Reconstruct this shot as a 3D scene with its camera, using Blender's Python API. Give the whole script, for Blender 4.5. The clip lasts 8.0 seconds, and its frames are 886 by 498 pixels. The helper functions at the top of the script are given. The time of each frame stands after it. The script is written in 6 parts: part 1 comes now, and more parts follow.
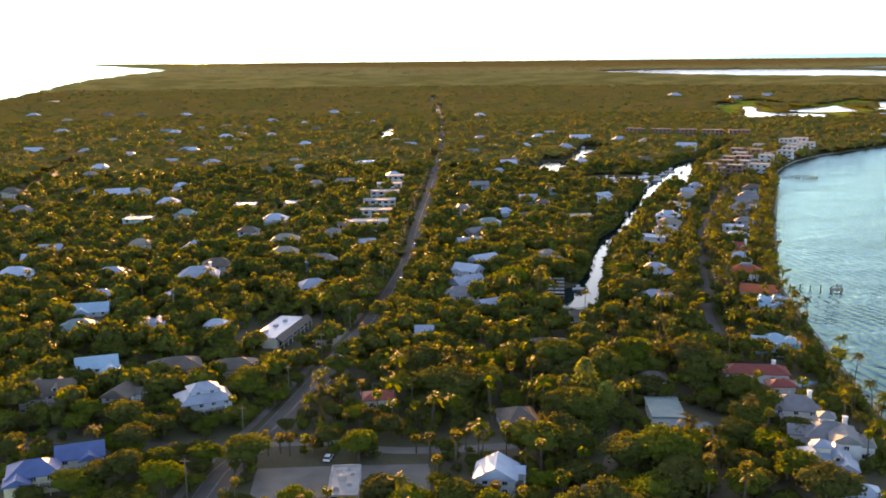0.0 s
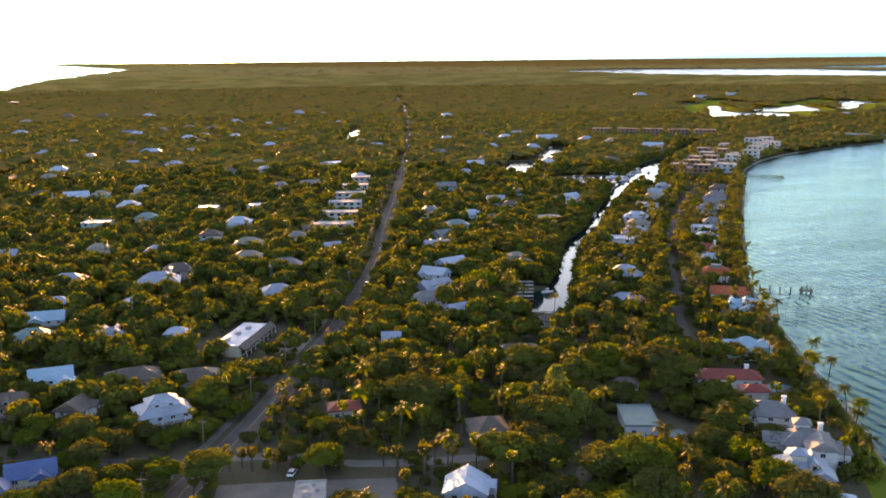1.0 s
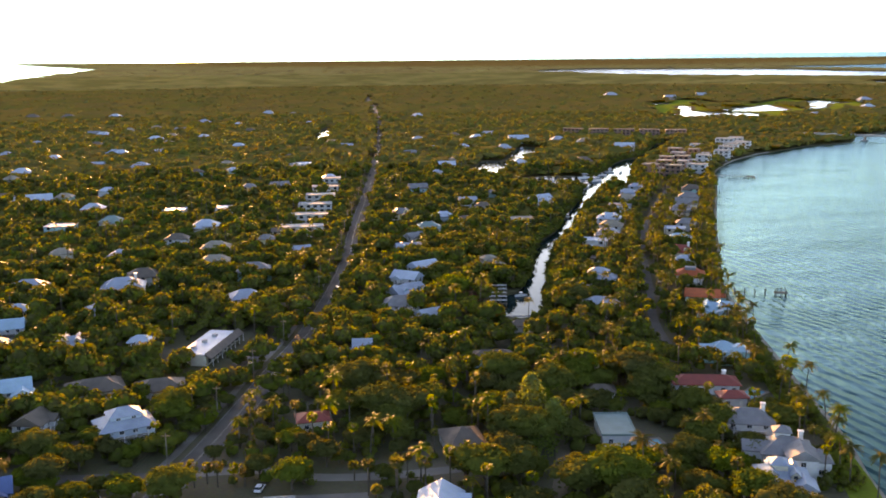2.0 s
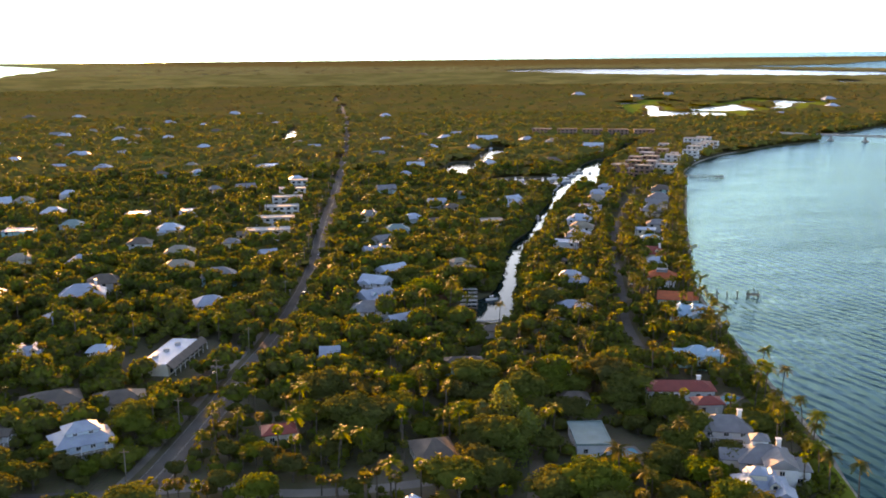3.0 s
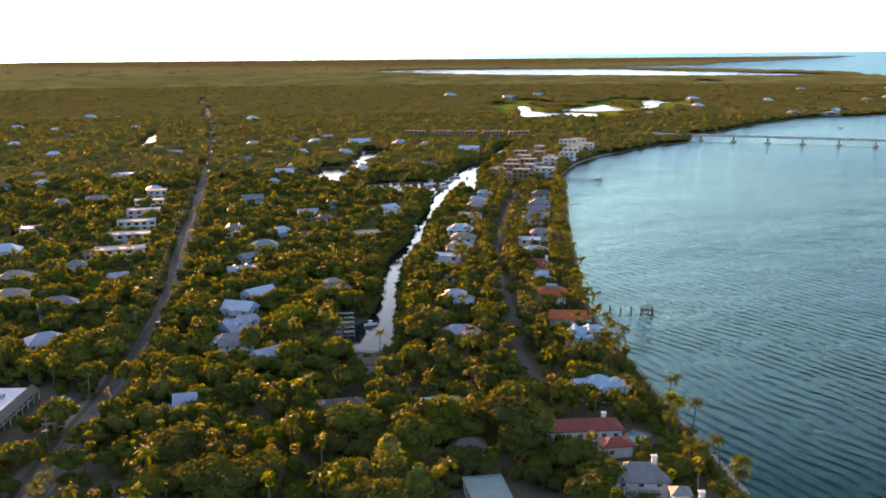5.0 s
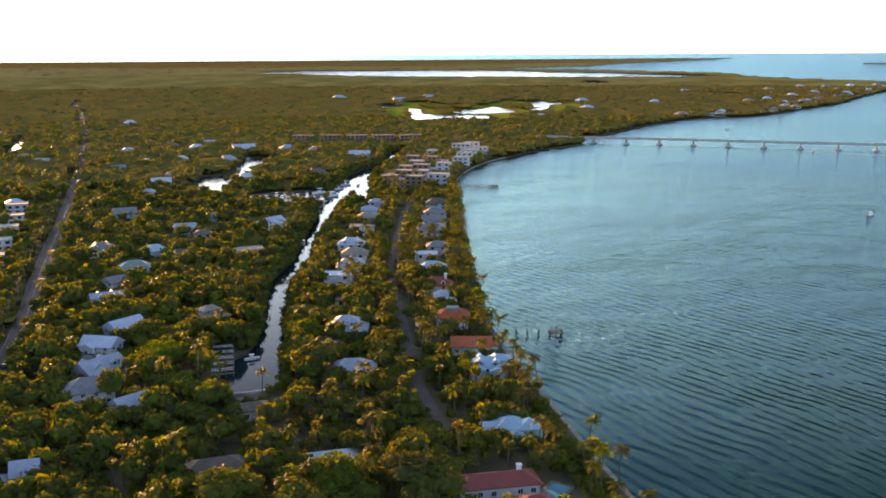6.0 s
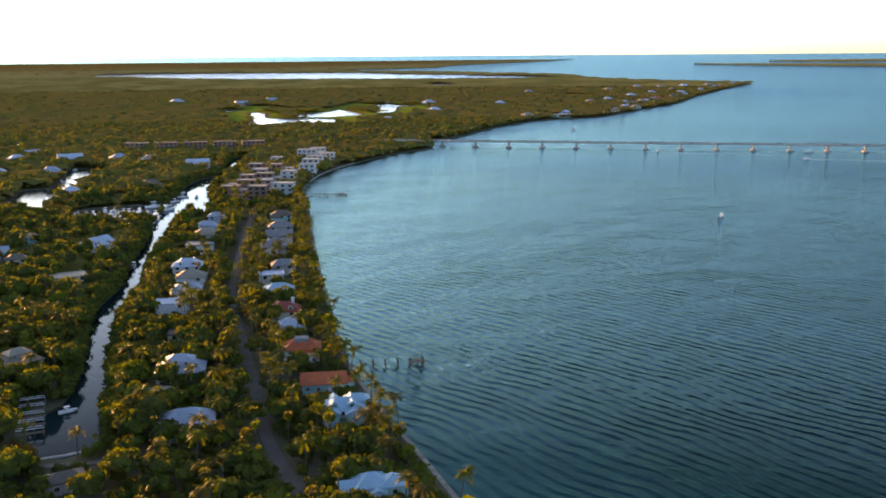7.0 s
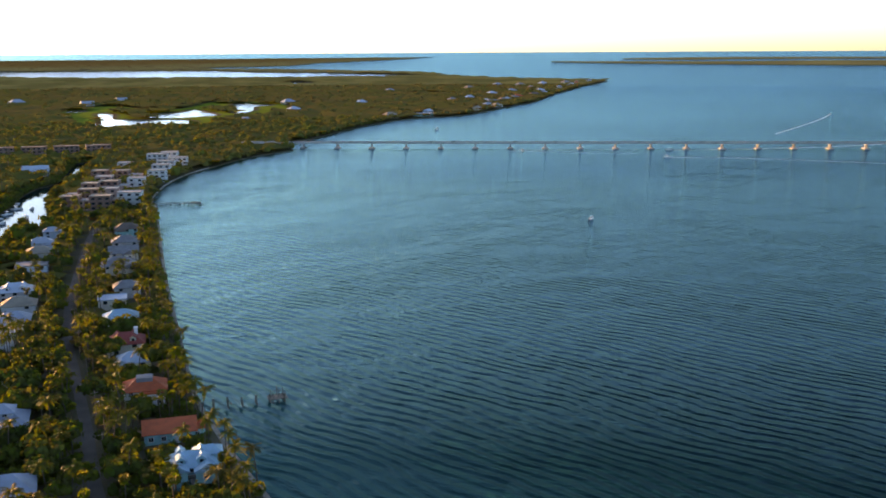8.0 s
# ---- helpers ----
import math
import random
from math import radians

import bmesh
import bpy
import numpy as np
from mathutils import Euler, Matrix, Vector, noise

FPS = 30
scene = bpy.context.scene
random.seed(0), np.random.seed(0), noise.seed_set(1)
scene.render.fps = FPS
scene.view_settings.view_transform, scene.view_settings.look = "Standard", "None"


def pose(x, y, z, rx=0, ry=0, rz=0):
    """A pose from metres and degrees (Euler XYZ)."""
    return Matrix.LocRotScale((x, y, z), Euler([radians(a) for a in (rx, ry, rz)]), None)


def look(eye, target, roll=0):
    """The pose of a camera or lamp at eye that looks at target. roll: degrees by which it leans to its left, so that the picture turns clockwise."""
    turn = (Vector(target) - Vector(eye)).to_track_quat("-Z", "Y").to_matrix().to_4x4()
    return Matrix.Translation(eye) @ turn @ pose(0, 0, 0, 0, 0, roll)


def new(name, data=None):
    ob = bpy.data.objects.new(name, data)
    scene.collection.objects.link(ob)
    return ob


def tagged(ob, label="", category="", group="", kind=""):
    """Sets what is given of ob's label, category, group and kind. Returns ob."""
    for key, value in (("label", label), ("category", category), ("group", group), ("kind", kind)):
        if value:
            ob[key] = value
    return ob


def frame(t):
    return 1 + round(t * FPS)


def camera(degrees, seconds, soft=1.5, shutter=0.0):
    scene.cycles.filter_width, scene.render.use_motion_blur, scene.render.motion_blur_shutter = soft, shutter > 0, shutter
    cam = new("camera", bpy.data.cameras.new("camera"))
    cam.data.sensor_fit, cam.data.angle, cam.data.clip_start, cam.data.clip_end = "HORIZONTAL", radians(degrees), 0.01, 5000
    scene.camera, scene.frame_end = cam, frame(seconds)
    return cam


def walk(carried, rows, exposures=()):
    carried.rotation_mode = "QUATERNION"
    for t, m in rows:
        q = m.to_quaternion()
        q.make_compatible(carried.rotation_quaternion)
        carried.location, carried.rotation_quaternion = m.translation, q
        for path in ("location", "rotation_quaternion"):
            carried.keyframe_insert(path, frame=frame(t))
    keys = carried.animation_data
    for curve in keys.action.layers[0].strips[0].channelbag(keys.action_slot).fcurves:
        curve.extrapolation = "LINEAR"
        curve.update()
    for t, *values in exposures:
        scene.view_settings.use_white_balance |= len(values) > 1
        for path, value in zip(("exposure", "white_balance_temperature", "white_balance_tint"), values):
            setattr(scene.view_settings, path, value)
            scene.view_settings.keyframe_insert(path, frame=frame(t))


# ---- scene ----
cam = camera(48.61, 8.0, soft=1.8)
PATH = [
    (0, pose(0.00, -0.00, 110.00, 78.763, 0.544, -0.108)),
    (0.5, pose(0.09, 4.34, 109.99, 78.760, 0.545, -1.026)),
    (1, pose(0.13, 8.65, 110.02, 78.728, 0.541, -2.062)),
    (1.5, pose(0.20, 12.62, 110.13, 78.713, 0.516, -2.887)),
    (3, pose(0.88, 25.10, 110.14, 78.683, 0.491, -5.591)),
    (3.5, pose(1.12, 29.02, 110.13, 78.668, 0.493, -6.482)),
    (4, pose(1.38, 33.16, 110.25, 78.646, 0.466, -7.308)),
    (4.2, pose(1.55, 35.50, 110.26, 78.646, 0.466, -7.643)),
    (4.3, pose(1.80, 38.30, 110.26, 78.641, 0.452, -8.130)),
    (4.4, pose(2.05, 42.15, 110.27, 78.634, 0.432, -8.800)),
    (4.5, pose(2.40, 46.00, 110.27, 78.629, 0.418, -9.522)),
    (4.7, pose(3.62, 53.68, 110.28, 78.629, 0.418, -11.034)),
    (4.9, pose(5.02, 61.33, 110.28, 78.634, 0.401, -12.411)),
    (5.1, pose(6.58, 68.95, 110.29, 78.644, 0.367, -13.646)),
    (5.3, pose(8.30, 76.53, 110.30, 78.655, 0.325, -14.815)),
    (5.5, pose(10.20, 84.08, 110.31, 78.666, 0.285, -15.995)),
    (5.7, pose(12.26, 91.60, 110.31, 78.674, 0.258, -17.261)),
    (5.9, pose(14.50, 99.08, 110.32, 78.675, 0.252, -18.662)),
    (6.1, pose(16.90, 106.52, 110.33, 78.678, 0.256, -20.240)),
    (6.3, pose(19.46, 113.94, 110.34, 78.689, 0.268, -22.101)),
    (6.4, pose(20.81, 117.63, 110.34, 78.695, 0.277, -23.056)),
    (6.5, pose(22.20, 121.32, 110.30, 78.701, 0.286, -23.977)),
    (6.6, pose(23.66, 124.71, 110.33, 78.707, 0.298, -24.864)),
    (6.7, pose(25.12, 127.97, 110.36, 78.715, 0.312, -25.742)),
    (6.85, pose(27.31, 132.64, 110.40, 78.725, 0.333, -27.043)),
    (7, pose(29.50, 137.02, 110.44, 78.725, 0.349, -28.327)),
    (7.5, pose(37.13, 151.07, 111.09, 78.653, 0.360, -32.496)),
    (8, pose(46.61, 166.11, 111.21, 78.552, 0.259, -36.344)),
]
EXPOSURES = [(0.0, 3.28, 20000, 30), (4.5, 3.18, 18800, 30), (6.5, 2.97, 16200, 27), (8.0, 2.6, 12600, 23)]
walk(cam, PATH, EXPOSURES)

# ---- daylight: a low evening sun ahead and to the left ----
SUN_BEARING, SUN_HEIGHT = -12.0, 4.8  # degrees from +y, clockwise, and above the horizon
world = bpy.data.worlds.new("evening_sky")
world.use_nodes = True
scene.world = world
wn, wl = world.node_tree.nodes, world.node_tree.links
sky = wn.new("ShaderNodeTexSky")
sky.sky_type, sky.sun_disc = "NISHITA", False
sky.sun_elevation, sky.sun_rotation = radians(SUN_HEIGHT), radians(SUN_BEARING)
sky.air_density, sky.dust_density, sky.ozone_density = 0.55, 0.8, 3.2
wl.new(sky.outputs[0], wn["Background"].inputs[0])
wn["Background"].inputs[1].default_value = 0.15
sun = new("sun", bpy.data.lights.new("sun", "SUN"))
sun.data.energy, sun.data.angle, sun.data.color = 2.1, radians(0.5), (1.0, 0.64, 0.36)
b, e = radians(SUN_BEARING), radians(SUN_HEIGHT)
sun_way = Vector((math.sin(b) * math.cos(e), math.cos(b) * math.cos(e), math.sin(e)))
sun.matrix_world = look(sun_way * 1000, (0, 0, 0))


# ---- materials ----
def material(name, color, rough=0.7, color2=None, scale=0.4, fine=6.0, bump=0.3, metal=0.0, leaf=0.0, per="none", depth=0.05, spread=0.35, gloss=0.08):
    """Two-scale procedural surface; leaf mixes in light that shines through; per varies it from object to object or island to island."""
    m = bpy.data.materials.new(name)
    m.use_nodes = True
    n, l = m.node_tree.nodes, m.node_tree.links
    bsdf = n["Principled BSDF"]
    geo = n.new("ShaderNodeNewGeometry")
    big, small, mix, grain = n.new("ShaderNodeTexNoise"), n.new("ShaderNodeTexNoise"), n.new("ShaderNodeMix"), n.new("ShaderNodeMix")
    big.inputs["Scale"].default_value, small.inputs["Scale"].default_value = scale, fine
    big.inputs["Detail"].default_value, small.inputs["Detail"].default_value = 5, 4
    for t in (big, small):
        l.new(geo.outputs["Position"], t.inputs["Vector"])
    c2 = color2 or tuple(c * 0.7 for c in color)
    mix.data_type = grain.data_type = "RGBA"
    mix.inputs[6].default_value, mix.inputs[7].default_value = (*color, 1), (*c2, 1)
    ramp = n.new("ShaderNodeValToRGB")
    ramp.color_ramp.elements[0].position, ramp.color_ramp.elements[1].position = 0.5 - spread / 2, 0.5 + spread / 2
    l.new(big.outputs[0], ramp.inputs[0])
    l.new(ramp.outputs[0], mix.inputs[0])
    grain.blend_type = "MULTIPLY"
    grain.inputs[0].default_value = 0.45
    l.new(mix.outputs[2], grain.inputs[6])
    l.new(small.outputs["Color"], grain.inputs[7])
    bright = n.new("ShaderNodeHueSaturation")
    l.new(grain.outputs[2], bright.inputs["Color"])
    bright.inputs["Value"].default_value = 1.3
    if per != "none":
        src = n.new("ShaderNodeObjectInfo").outputs["Random"] if per == "object" else geo.outputs["Random Per Island"]
        for key, lo, hi in (("Hue", 0.47, 0.53), ("Value", 0.75, 1.55), ("Saturation", 0.8, 1.1)):
            r = n.new("ShaderNodeMapRange")
            r.inputs[3].default_value, r.inputs[4].default_value = lo, hi
            if key == "Value":
                r.inputs[3].default_value = 0.9
            l.new(src, r.inputs[0])
            l.new(r.outputs[0], bright.inputs[key])
    l.new(bright.outputs[0], bsdf.inputs["Base Color"])
    bsdf.inputs["Roughness"].default_value, bsdf.inputs["Metallic"].default_value = rough, metal
    if rough >= 0.85:
        bsdf.inputs["Specular IOR Level"].default_value = 0.0 if rough > 0.94 else 0.12
    if leaf:
        bsdf.inputs["Specular IOR Level"].default_value = gloss
    if bump:
        bp = n.new("ShaderNodeBump")
        bp.inputs["Strength"].default_value, bp.inputs["Distance"].default_value = bump, depth
        l.new(small.outputs[0], bp.inputs["Height"])
        l.new(bp.outputs[0], bsdf.inputs["Normal"])
    if leaf:
        tr, add = n.new("ShaderNodeBsdfTranslucent"), n.new("ShaderNodeMixShader")
        warm = n.new("ShaderNodeMix")
        warm.data_type, warm.blend_type = "RGBA", "MULTIPLY"
        warm.inputs[0].default_value = 1.0
        warm.inputs[7].default_value = (1.95, 1.75, 0.5, 1)
        l.new(bright.outputs[0], warm.inputs[6])
        l.new(warm.outputs[2], tr.inputs[0])
        add.inputs[0].default_value = leaf
        l.new(bsdf.outputs[0], add.inputs[1])
        l.new(tr.outputs[0], add.inputs[2])
        l.new(add.outputs[0], n["Material Output"].inputs[0])
    return m


def water_material(name, deep, shallow, wave=3.6, rough=1.0, level=(0.009, 0.145), tone=(0.34, 0.79, 0.89)):
    m = bpy.data.materials.new(name)
    m.use_nodes = True
    n, l = m.node_tree.nodes, m.node_tree.links
    geo = n.new("ShaderNodeNewGeometry")
    tint = n.new("ShaderNodeTexNoise")
    tint.inputs["Scale"].default_value = 0.006
    tint.inputs["Detail"].default_value = 6
    mix = n.new("ShaderNodeMix")
    mix.data_type = "RGBA"
    mix.inputs[6].default_value, mix.inputs[7].default_value = (*deep, 1), (*shallow, 1)
    l.new(geo.outputs["Position"], tint.inputs["Vector"])
    l.new(tint.outputs[0], mix.inputs[0])
    bank, mix2 = n.new("ShaderNodeAttribute"), n.new("ShaderNodeMix")
    bank.attribute_name = "shallows"
    mix2.data_type = "RGBA"
    mix2.inputs[7].default_value = (0.002, 0.075, 0.074, 1)
    l.new(bank.outputs["Fac"], mix2.inputs[0])
    l.new(mix.outputs[2], mix2.inputs[6])
    n.remove(n["Principled BSDF"])
    body, gloss = n.new("ShaderNodeBsdfDiffuse"), n.new("ShaderNodeBsdfAnisotropic")
    slant, facing, sheen, share, blend = n.new("ShaderNodeLayerWeight"), n.new("ShaderNodeFresnel"), n.new("ShaderNodeMapRange"), n.new("ShaderNodeMath"), n.new("ShaderNodeMixShader")
    low = n.new("ShaderNodeMapRange")
    l.new(mix2.outputs[2], body.inputs["Color"])
    gloss.inputs["Color"].default_value = (*tone, 1)
    gloss.inputs["Roughness"].default_value = 0.05 + 0.09 * rough
    facing.inputs["IOR"].default_value = 1.33
    low.inputs[1].default_value, low.inputs[2].default_value = 0.6, 0.94
    low.inputs[3].default_value, low.inputs[4].default_value = level
    sheen.inputs[3].default_value, sheen.inputs[4].default_value = -0.35, 3.2
    share.operation = "MULTIPLY"
    l.new(slant.outputs["Facing"], low.inputs[0])
    l.new(facing.outputs[0], sheen.inputs[0])
    l.new(low.outputs[0], share.inputs[0])
    l.new(sheen.outputs[0], share.inputs[1])
    l.new(share.outputs[0], blend.inputs[0])
    l.new(body.outputs[0], blend.inputs[1])
    l.new(gloss.outputs[0], blend.inputs[2])
    l.new(blend.outputs[0], n["Material Output"].inputs[0])
    lee, still = n.new("ShaderNodeAttribute"), n.new("ShaderNodeMapRange")
    lee.attribute_name = "lee"
    still.inputs[3].default_value, still.inputs[4].default_value = 1.0, 0.6
    l.new(lee.outputs["Fac"], still.inputs[0])
    gust, patch, both = n.new("ShaderNodeTexNoise"), n.new("ShaderNodeMapRange"), n.new("ShaderNodeMath")
    gust.inputs["Scale"].default_value, gust.inputs["Detail"].default_value, gust.inputs["Distortion"].default_value = 0.0035, 4, 1.5
    patch.inputs[1].default_value, patch.inputs[2].default_value = 0.38, 0.62
    patch.inputs[3].default_value, patch.inputs[4].default_value = 0.7, 1.15
    both.operation = "MULTIPLY"
    l.new(geo.outputs["Position"], gust.inputs["Vector"])
    l.new(gust.outputs[0], patch.inputs[0])
    l.new(still.outputs[0], both.inputs[0])
    l.new(patch.outputs[0], both.inputs[1])
    last = None
    for kind, size, stretch, turn, dist in (("WAVE", wave * 2.0, 1.0, -80, 1.2), ("NOISE", wave * 1.35, 2.4, -74, 1.45), ("NOISE", wave * 0.42, 2.0, -60, 0.4), ("NOISE", wave * 7, 1.6, -84, 0.6)):
        mp, bp = n.new("ShaderNodeMapping"), n.new("ShaderNodeBump")
        mp.vector_type = "TEXTURE"
        mp.inputs["Rotation"].default_value[2] = radians(turn)
        mp.inputs["Scale"].default_value = (size * stretch, size, size)
        dist *= rough
        if kind == "WAVE" and rough < 0.5:
            continue
        if kind == "WAVE":
            tx = n.new("ShaderNodeTexWave")
            tx.bands_direction = "Y"
            tx.inputs["Scale"].default_value, tx.inputs["Distortion"].default_value = 0.314, 11.0
            tx.inputs["Detail"].default_value, tx.inputs["Detail Scale"].default_value = 2, 0.35
        else:
            tx = n.new("ShaderNodeTexNoise")
            tx.inputs["Scale"].default_value, tx.inputs["Detail"].default_value = 1.0, 2
        bp.inputs["Distance"].default_value = dist
        l.new(both.outputs[0], bp.inputs["Strength"])
        l.new(geo.outputs["Position"], mp.inputs["Vector"])
        l.new(mp.outputs[0], tx.inputs["Vector"])
        l.new(tx.outputs["Fac"], bp.inputs["Height"])
        if last:
            l.new(last, bp.inputs["Normal"])
        last = bp.outputs[0]
    for node in (body, gloss, facing):
        l.new(last, node.inputs["Normal"])
    return m


SEA = water_material("sea_water", (0.0, 0.009, 0.013), (0.0, 0.018, 0.022), 2.5)
CALM = water_material("calm_water", (0.004, 0.02, 0.022), (0.006, 0.028, 0.028), 2.5, 0.03, (0.26, 0.3), (0.58, 0.8, 0.96))
POND = water_material("pond_water", (0.004, 0.02, 0.022), (0.006, 0.028, 0.028), 2.5, 0.49, (0.22, 0.5), (0.62, 0.8, 0.92))
SOIL = material("soil_and_grass", (0.085, 0.078, 0.042), 0.95, (0.14, 0.115, 0.08), 0.03, 1.2, 0.6, depth=0.2)
SAND = material("sand", (0.34, 0.30, 0.24), 0.9, (0.16, 0.14, 0.11), 0.35, 4)
ASPHALT = material("asphalt", (0.125, 0.111, 0.096), 0.9, (0.092, 0.083, 0.074), 0.15, 8, 0.2)
TRACK = material("brown_track", (0.20, 0.15, 0.105), 0.95, (0.12, 0.095, 0.065), 0.15, 3)
GRAVEL = material("pale_gravel", (0.22, 0.19, 0.16), 0.9, (0.16, 0.14, 0.12), 0.15, 6)
PAINT_LINE = material("road_paint", (0.24, 0.23, 0.2), 0.6, fine=3)
GRASS = material("mown_grass", (0.18, 0.23, 0.03), 0.95, (0.12, 0.15, 0.025), 0.02, 1.0)
LEAF = material("broad_leaves", (0.098, 0.112, 0.022), 0.9, (0.066, 0.08, 0.018), 0.5, 5, 0, leaf=0.26, per="object", gloss=0.0, spread=0.5)
LEAF_STUFF = material("woodland_leaves", (0.12, 0.122, 0.024), 0.9, (0.052, 0.07, 0.017), 0.07, 0.4, 0, leaf=0.26, gloss=0.0, per="island")
PALM = material("palm_fronds", (0.105, 0.118, 0.02), 0.5, (0.078, 0.092, 0.016), 0.7, 5, 0, leaf=0.45, per="object", gloss=0.02)
PALM_STUFF = material("distant_palm_fronds", (0.105, 0.118, 0.02), 0.5, (0.078, 0.092, 0.016), 0.3, 3, 0, leaf=0.45, per="island", gloss=0.02)
PINE = material("feathery_needles", (0.12, 0.145, 0.045), 0.8, (0.09, 0.115, 0.04), 0.7, 5, 0, leaf=0.4, per="object")
RUSSET = material("russet_leaves", (0.16, 0.055, 0.02), 0.6, (0.10, 0.05, 0.02), 0.5, 5, 0, leaf=0.5, per="object")
BARK = material("bark", (0.13, 0.10, 0.075), 0.9, (0.08, 0.06, 0.045), 1.5, 12)
ROOFS = {
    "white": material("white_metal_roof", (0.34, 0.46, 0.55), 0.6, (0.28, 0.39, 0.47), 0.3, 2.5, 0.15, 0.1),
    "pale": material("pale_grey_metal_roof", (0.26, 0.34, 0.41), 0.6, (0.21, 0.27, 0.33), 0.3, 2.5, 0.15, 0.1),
    "grey": material("grey_shingle_roof", (0.20, 0.20, 0.205), 0.75, (0.14, 0.14, 0.145), 0.4, 5, 0.4),
    "blue": material("blue_metal_roof", (0.02, 0.11, 0.25), 0.6, (0.016, 0.085, 0.2), 0.3, 3, 0.15, 0.0),
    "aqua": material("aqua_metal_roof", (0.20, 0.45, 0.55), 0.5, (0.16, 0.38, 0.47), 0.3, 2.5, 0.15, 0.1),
    "teal": material("teal_roof", (0.13, 0.25, 0.24), 0.7, (0.10, 0.20, 0.19), 0.3, 3, 0.2),
    "tan": material("tan_shingle_roof", (0.30, 0.24, 0.18), 0.8, (0.22, 0.18, 0.14), 0.4, 5, 0.4),
    "brown": material("brown_shingle_roof", (0.15, 0.105, 0.08), 0.8, (0.10, 0.075, 0.06), 0.4, 5, 0.4),
    "terracotta": material("terracotta_tile_roof", (0.64, 0.10, 0.03), 0.75, (0.48, 0.075, 0.025), 0.5, 5, 0.5),
    "red": material("red_tile_roof", (0.36, 0.05, 0.035), 0.7, (0.27, 0.04, 0.03), 0.5, 5, 0.5),
}
WALLS = [
    ("white", material("white_siding", (0.55, 0.57, 0.57), 0.6, (0.46, 0.48, 0.48), 0.5, 4)),
    ("cream", material("cream_stucco", (0.60, 0.53, 0.41), 0.8, (0.5, 0.44, 0.35), 0.5, 4)),
    ("pale blue", material("pale_blue_siding", (0.36, 0.50, 0.58), 0.6, (0.3, 0.43, 0.5), 0.5, 4)),
    ("turquoise", material("turquoise_siding", (0.16, 0.45, 0.45), 0.6, (0.13, 0.38, 0.38), 0.5, 4)),
    ("pale yellow", material("pale_yellow_siding", (0.62, 0.55, 0.33), 0.6, (0.54, 0.48, 0.3), 0.5, 4)),
    ("grey", material("grey_siding", (0.38, 0.37, 0.35), 0.6, (0.31, 0.3, 0.29), 0.5, 4)),
]
TRIM = material("white_trim", (0.74, 0.73, 0.7), 0.5, fine=4)
WOOD = material("weathered_wood", (0.20, 0.16, 0.12), 0.85, (0.13, 0.105, 0.085), 0.8, 9)
PALE_WOOD = material("sun_bleached_wood", (0.36, 0.32, 0.27), 0.85, (0.27, 0.24, 0.2), 0.8, 9)
CONCRETE = material("concrete", (0.42, 0.40, 0.37), 0.85, (0.33, 0.31, 0.29), 0.3, 4)
BRICKWORK = material("brown_stucco", (0.30, 0.17, 0.14), 0.85, (0.24, 0.14, 0.115), 0.4, 4)
PINK = material("pink_stucco", (0.46, 0.30, 0.27), 0.85, (0.38, 0.25, 0.22), 0.4, 4)
POOL = material("pool_water", (0.03, 0.30, 0.36), 0.9, (0.02, 0.24, 0.30), 0.3, 1.5)
HULL = material("white_gelcoat", (0.72, 0.72, 0.7), 0.25, (0.62, 0.62, 0.6), 0.5, 3)
RUBBER = material("tyre_rubber", (0.02, 0.02, 0.02), 0.85)
CAR_WHITE = material("white_car_paint", (0.7, 0.7, 0.7), 0.2, (0.64, 0.64, 0.64), 0.5, 3, 0)
CAR_DARK = material("dark_car_paint", (0.05, 0.055, 0.065), 0.2, (0.045, 0.05, 0.06), 0.5, 3, 0)
GLASS = bpy.data.materials.new("window_glass")
GLASS.use_nodes = True
GLASS.node_tree.nodes["Principled BSDF"].inputs["Base Color"].default_value = (0.02, 0.025, 0.03, 1)
GLASS.node_tree.nodes["Principled BSDF"].inputs["Roughness"].default_value = 0.05


LEAF_MID = material("far_leaves", (0.104, 0.112, 0.026), 0.95, (0.138, 0.11, 0.032), 0.012, 0.1, 0, leaf=0.16, gloss=0.0)
LEAF_FAR = material("far_canopy", (0.107, 0.112, 0.032), 0.95, (0.14, 0.112, 0.04), 0.005, 0.05, 0, leaf=0.08, gloss=0.0, spread=0.25)
CANOPY = material("canopy_leaves", (0.106, 0.108, 0.03), 0.95, (0.138, 0.11, 0.038), 0.006, 0.12, 0, leaf=0.2, gloss=0.0, spread=0.25)
# Distance haze painted in: leaf colour with a faint glow of its own
HAZE_GLOW = material("haze_glow_distance", (0.11, 0.115, 0.045), 0.95, (0.06, 0.07, 0.03), 0.004, 0.02, 0)
HAZE_GLOW.node_tree.nodes["Principled BSDF"].inputs["Emission Color"].default_value = (0.36, 0.34, 0.22, 1)
HAZE_GLOW.node_tree.nodes["Principled BSDF"].inputs["Emission Strength"].default_value = 0.03
# Nearer backdrop woods: haze put into the surface as a weak yellowish emission
HAZE_GLOW_WOOD = material("haze_glow_far_wood", (0.125, 0.118, 0.044), 0.95, (0.05, 0.066, 0.025), 0.008, 0.05, 0, spread=0.2)
HAZE_GLOW_WOOD.node_tree.nodes["Principled BSDF"].inputs["Emission Color"].default_value = (0.34, 0.33, 0.16, 1)
HAZE_GLOW_WOOD.node_tree.nodes["Principled BSDF"].inputs["Emission Strength"].default_value = 0.022
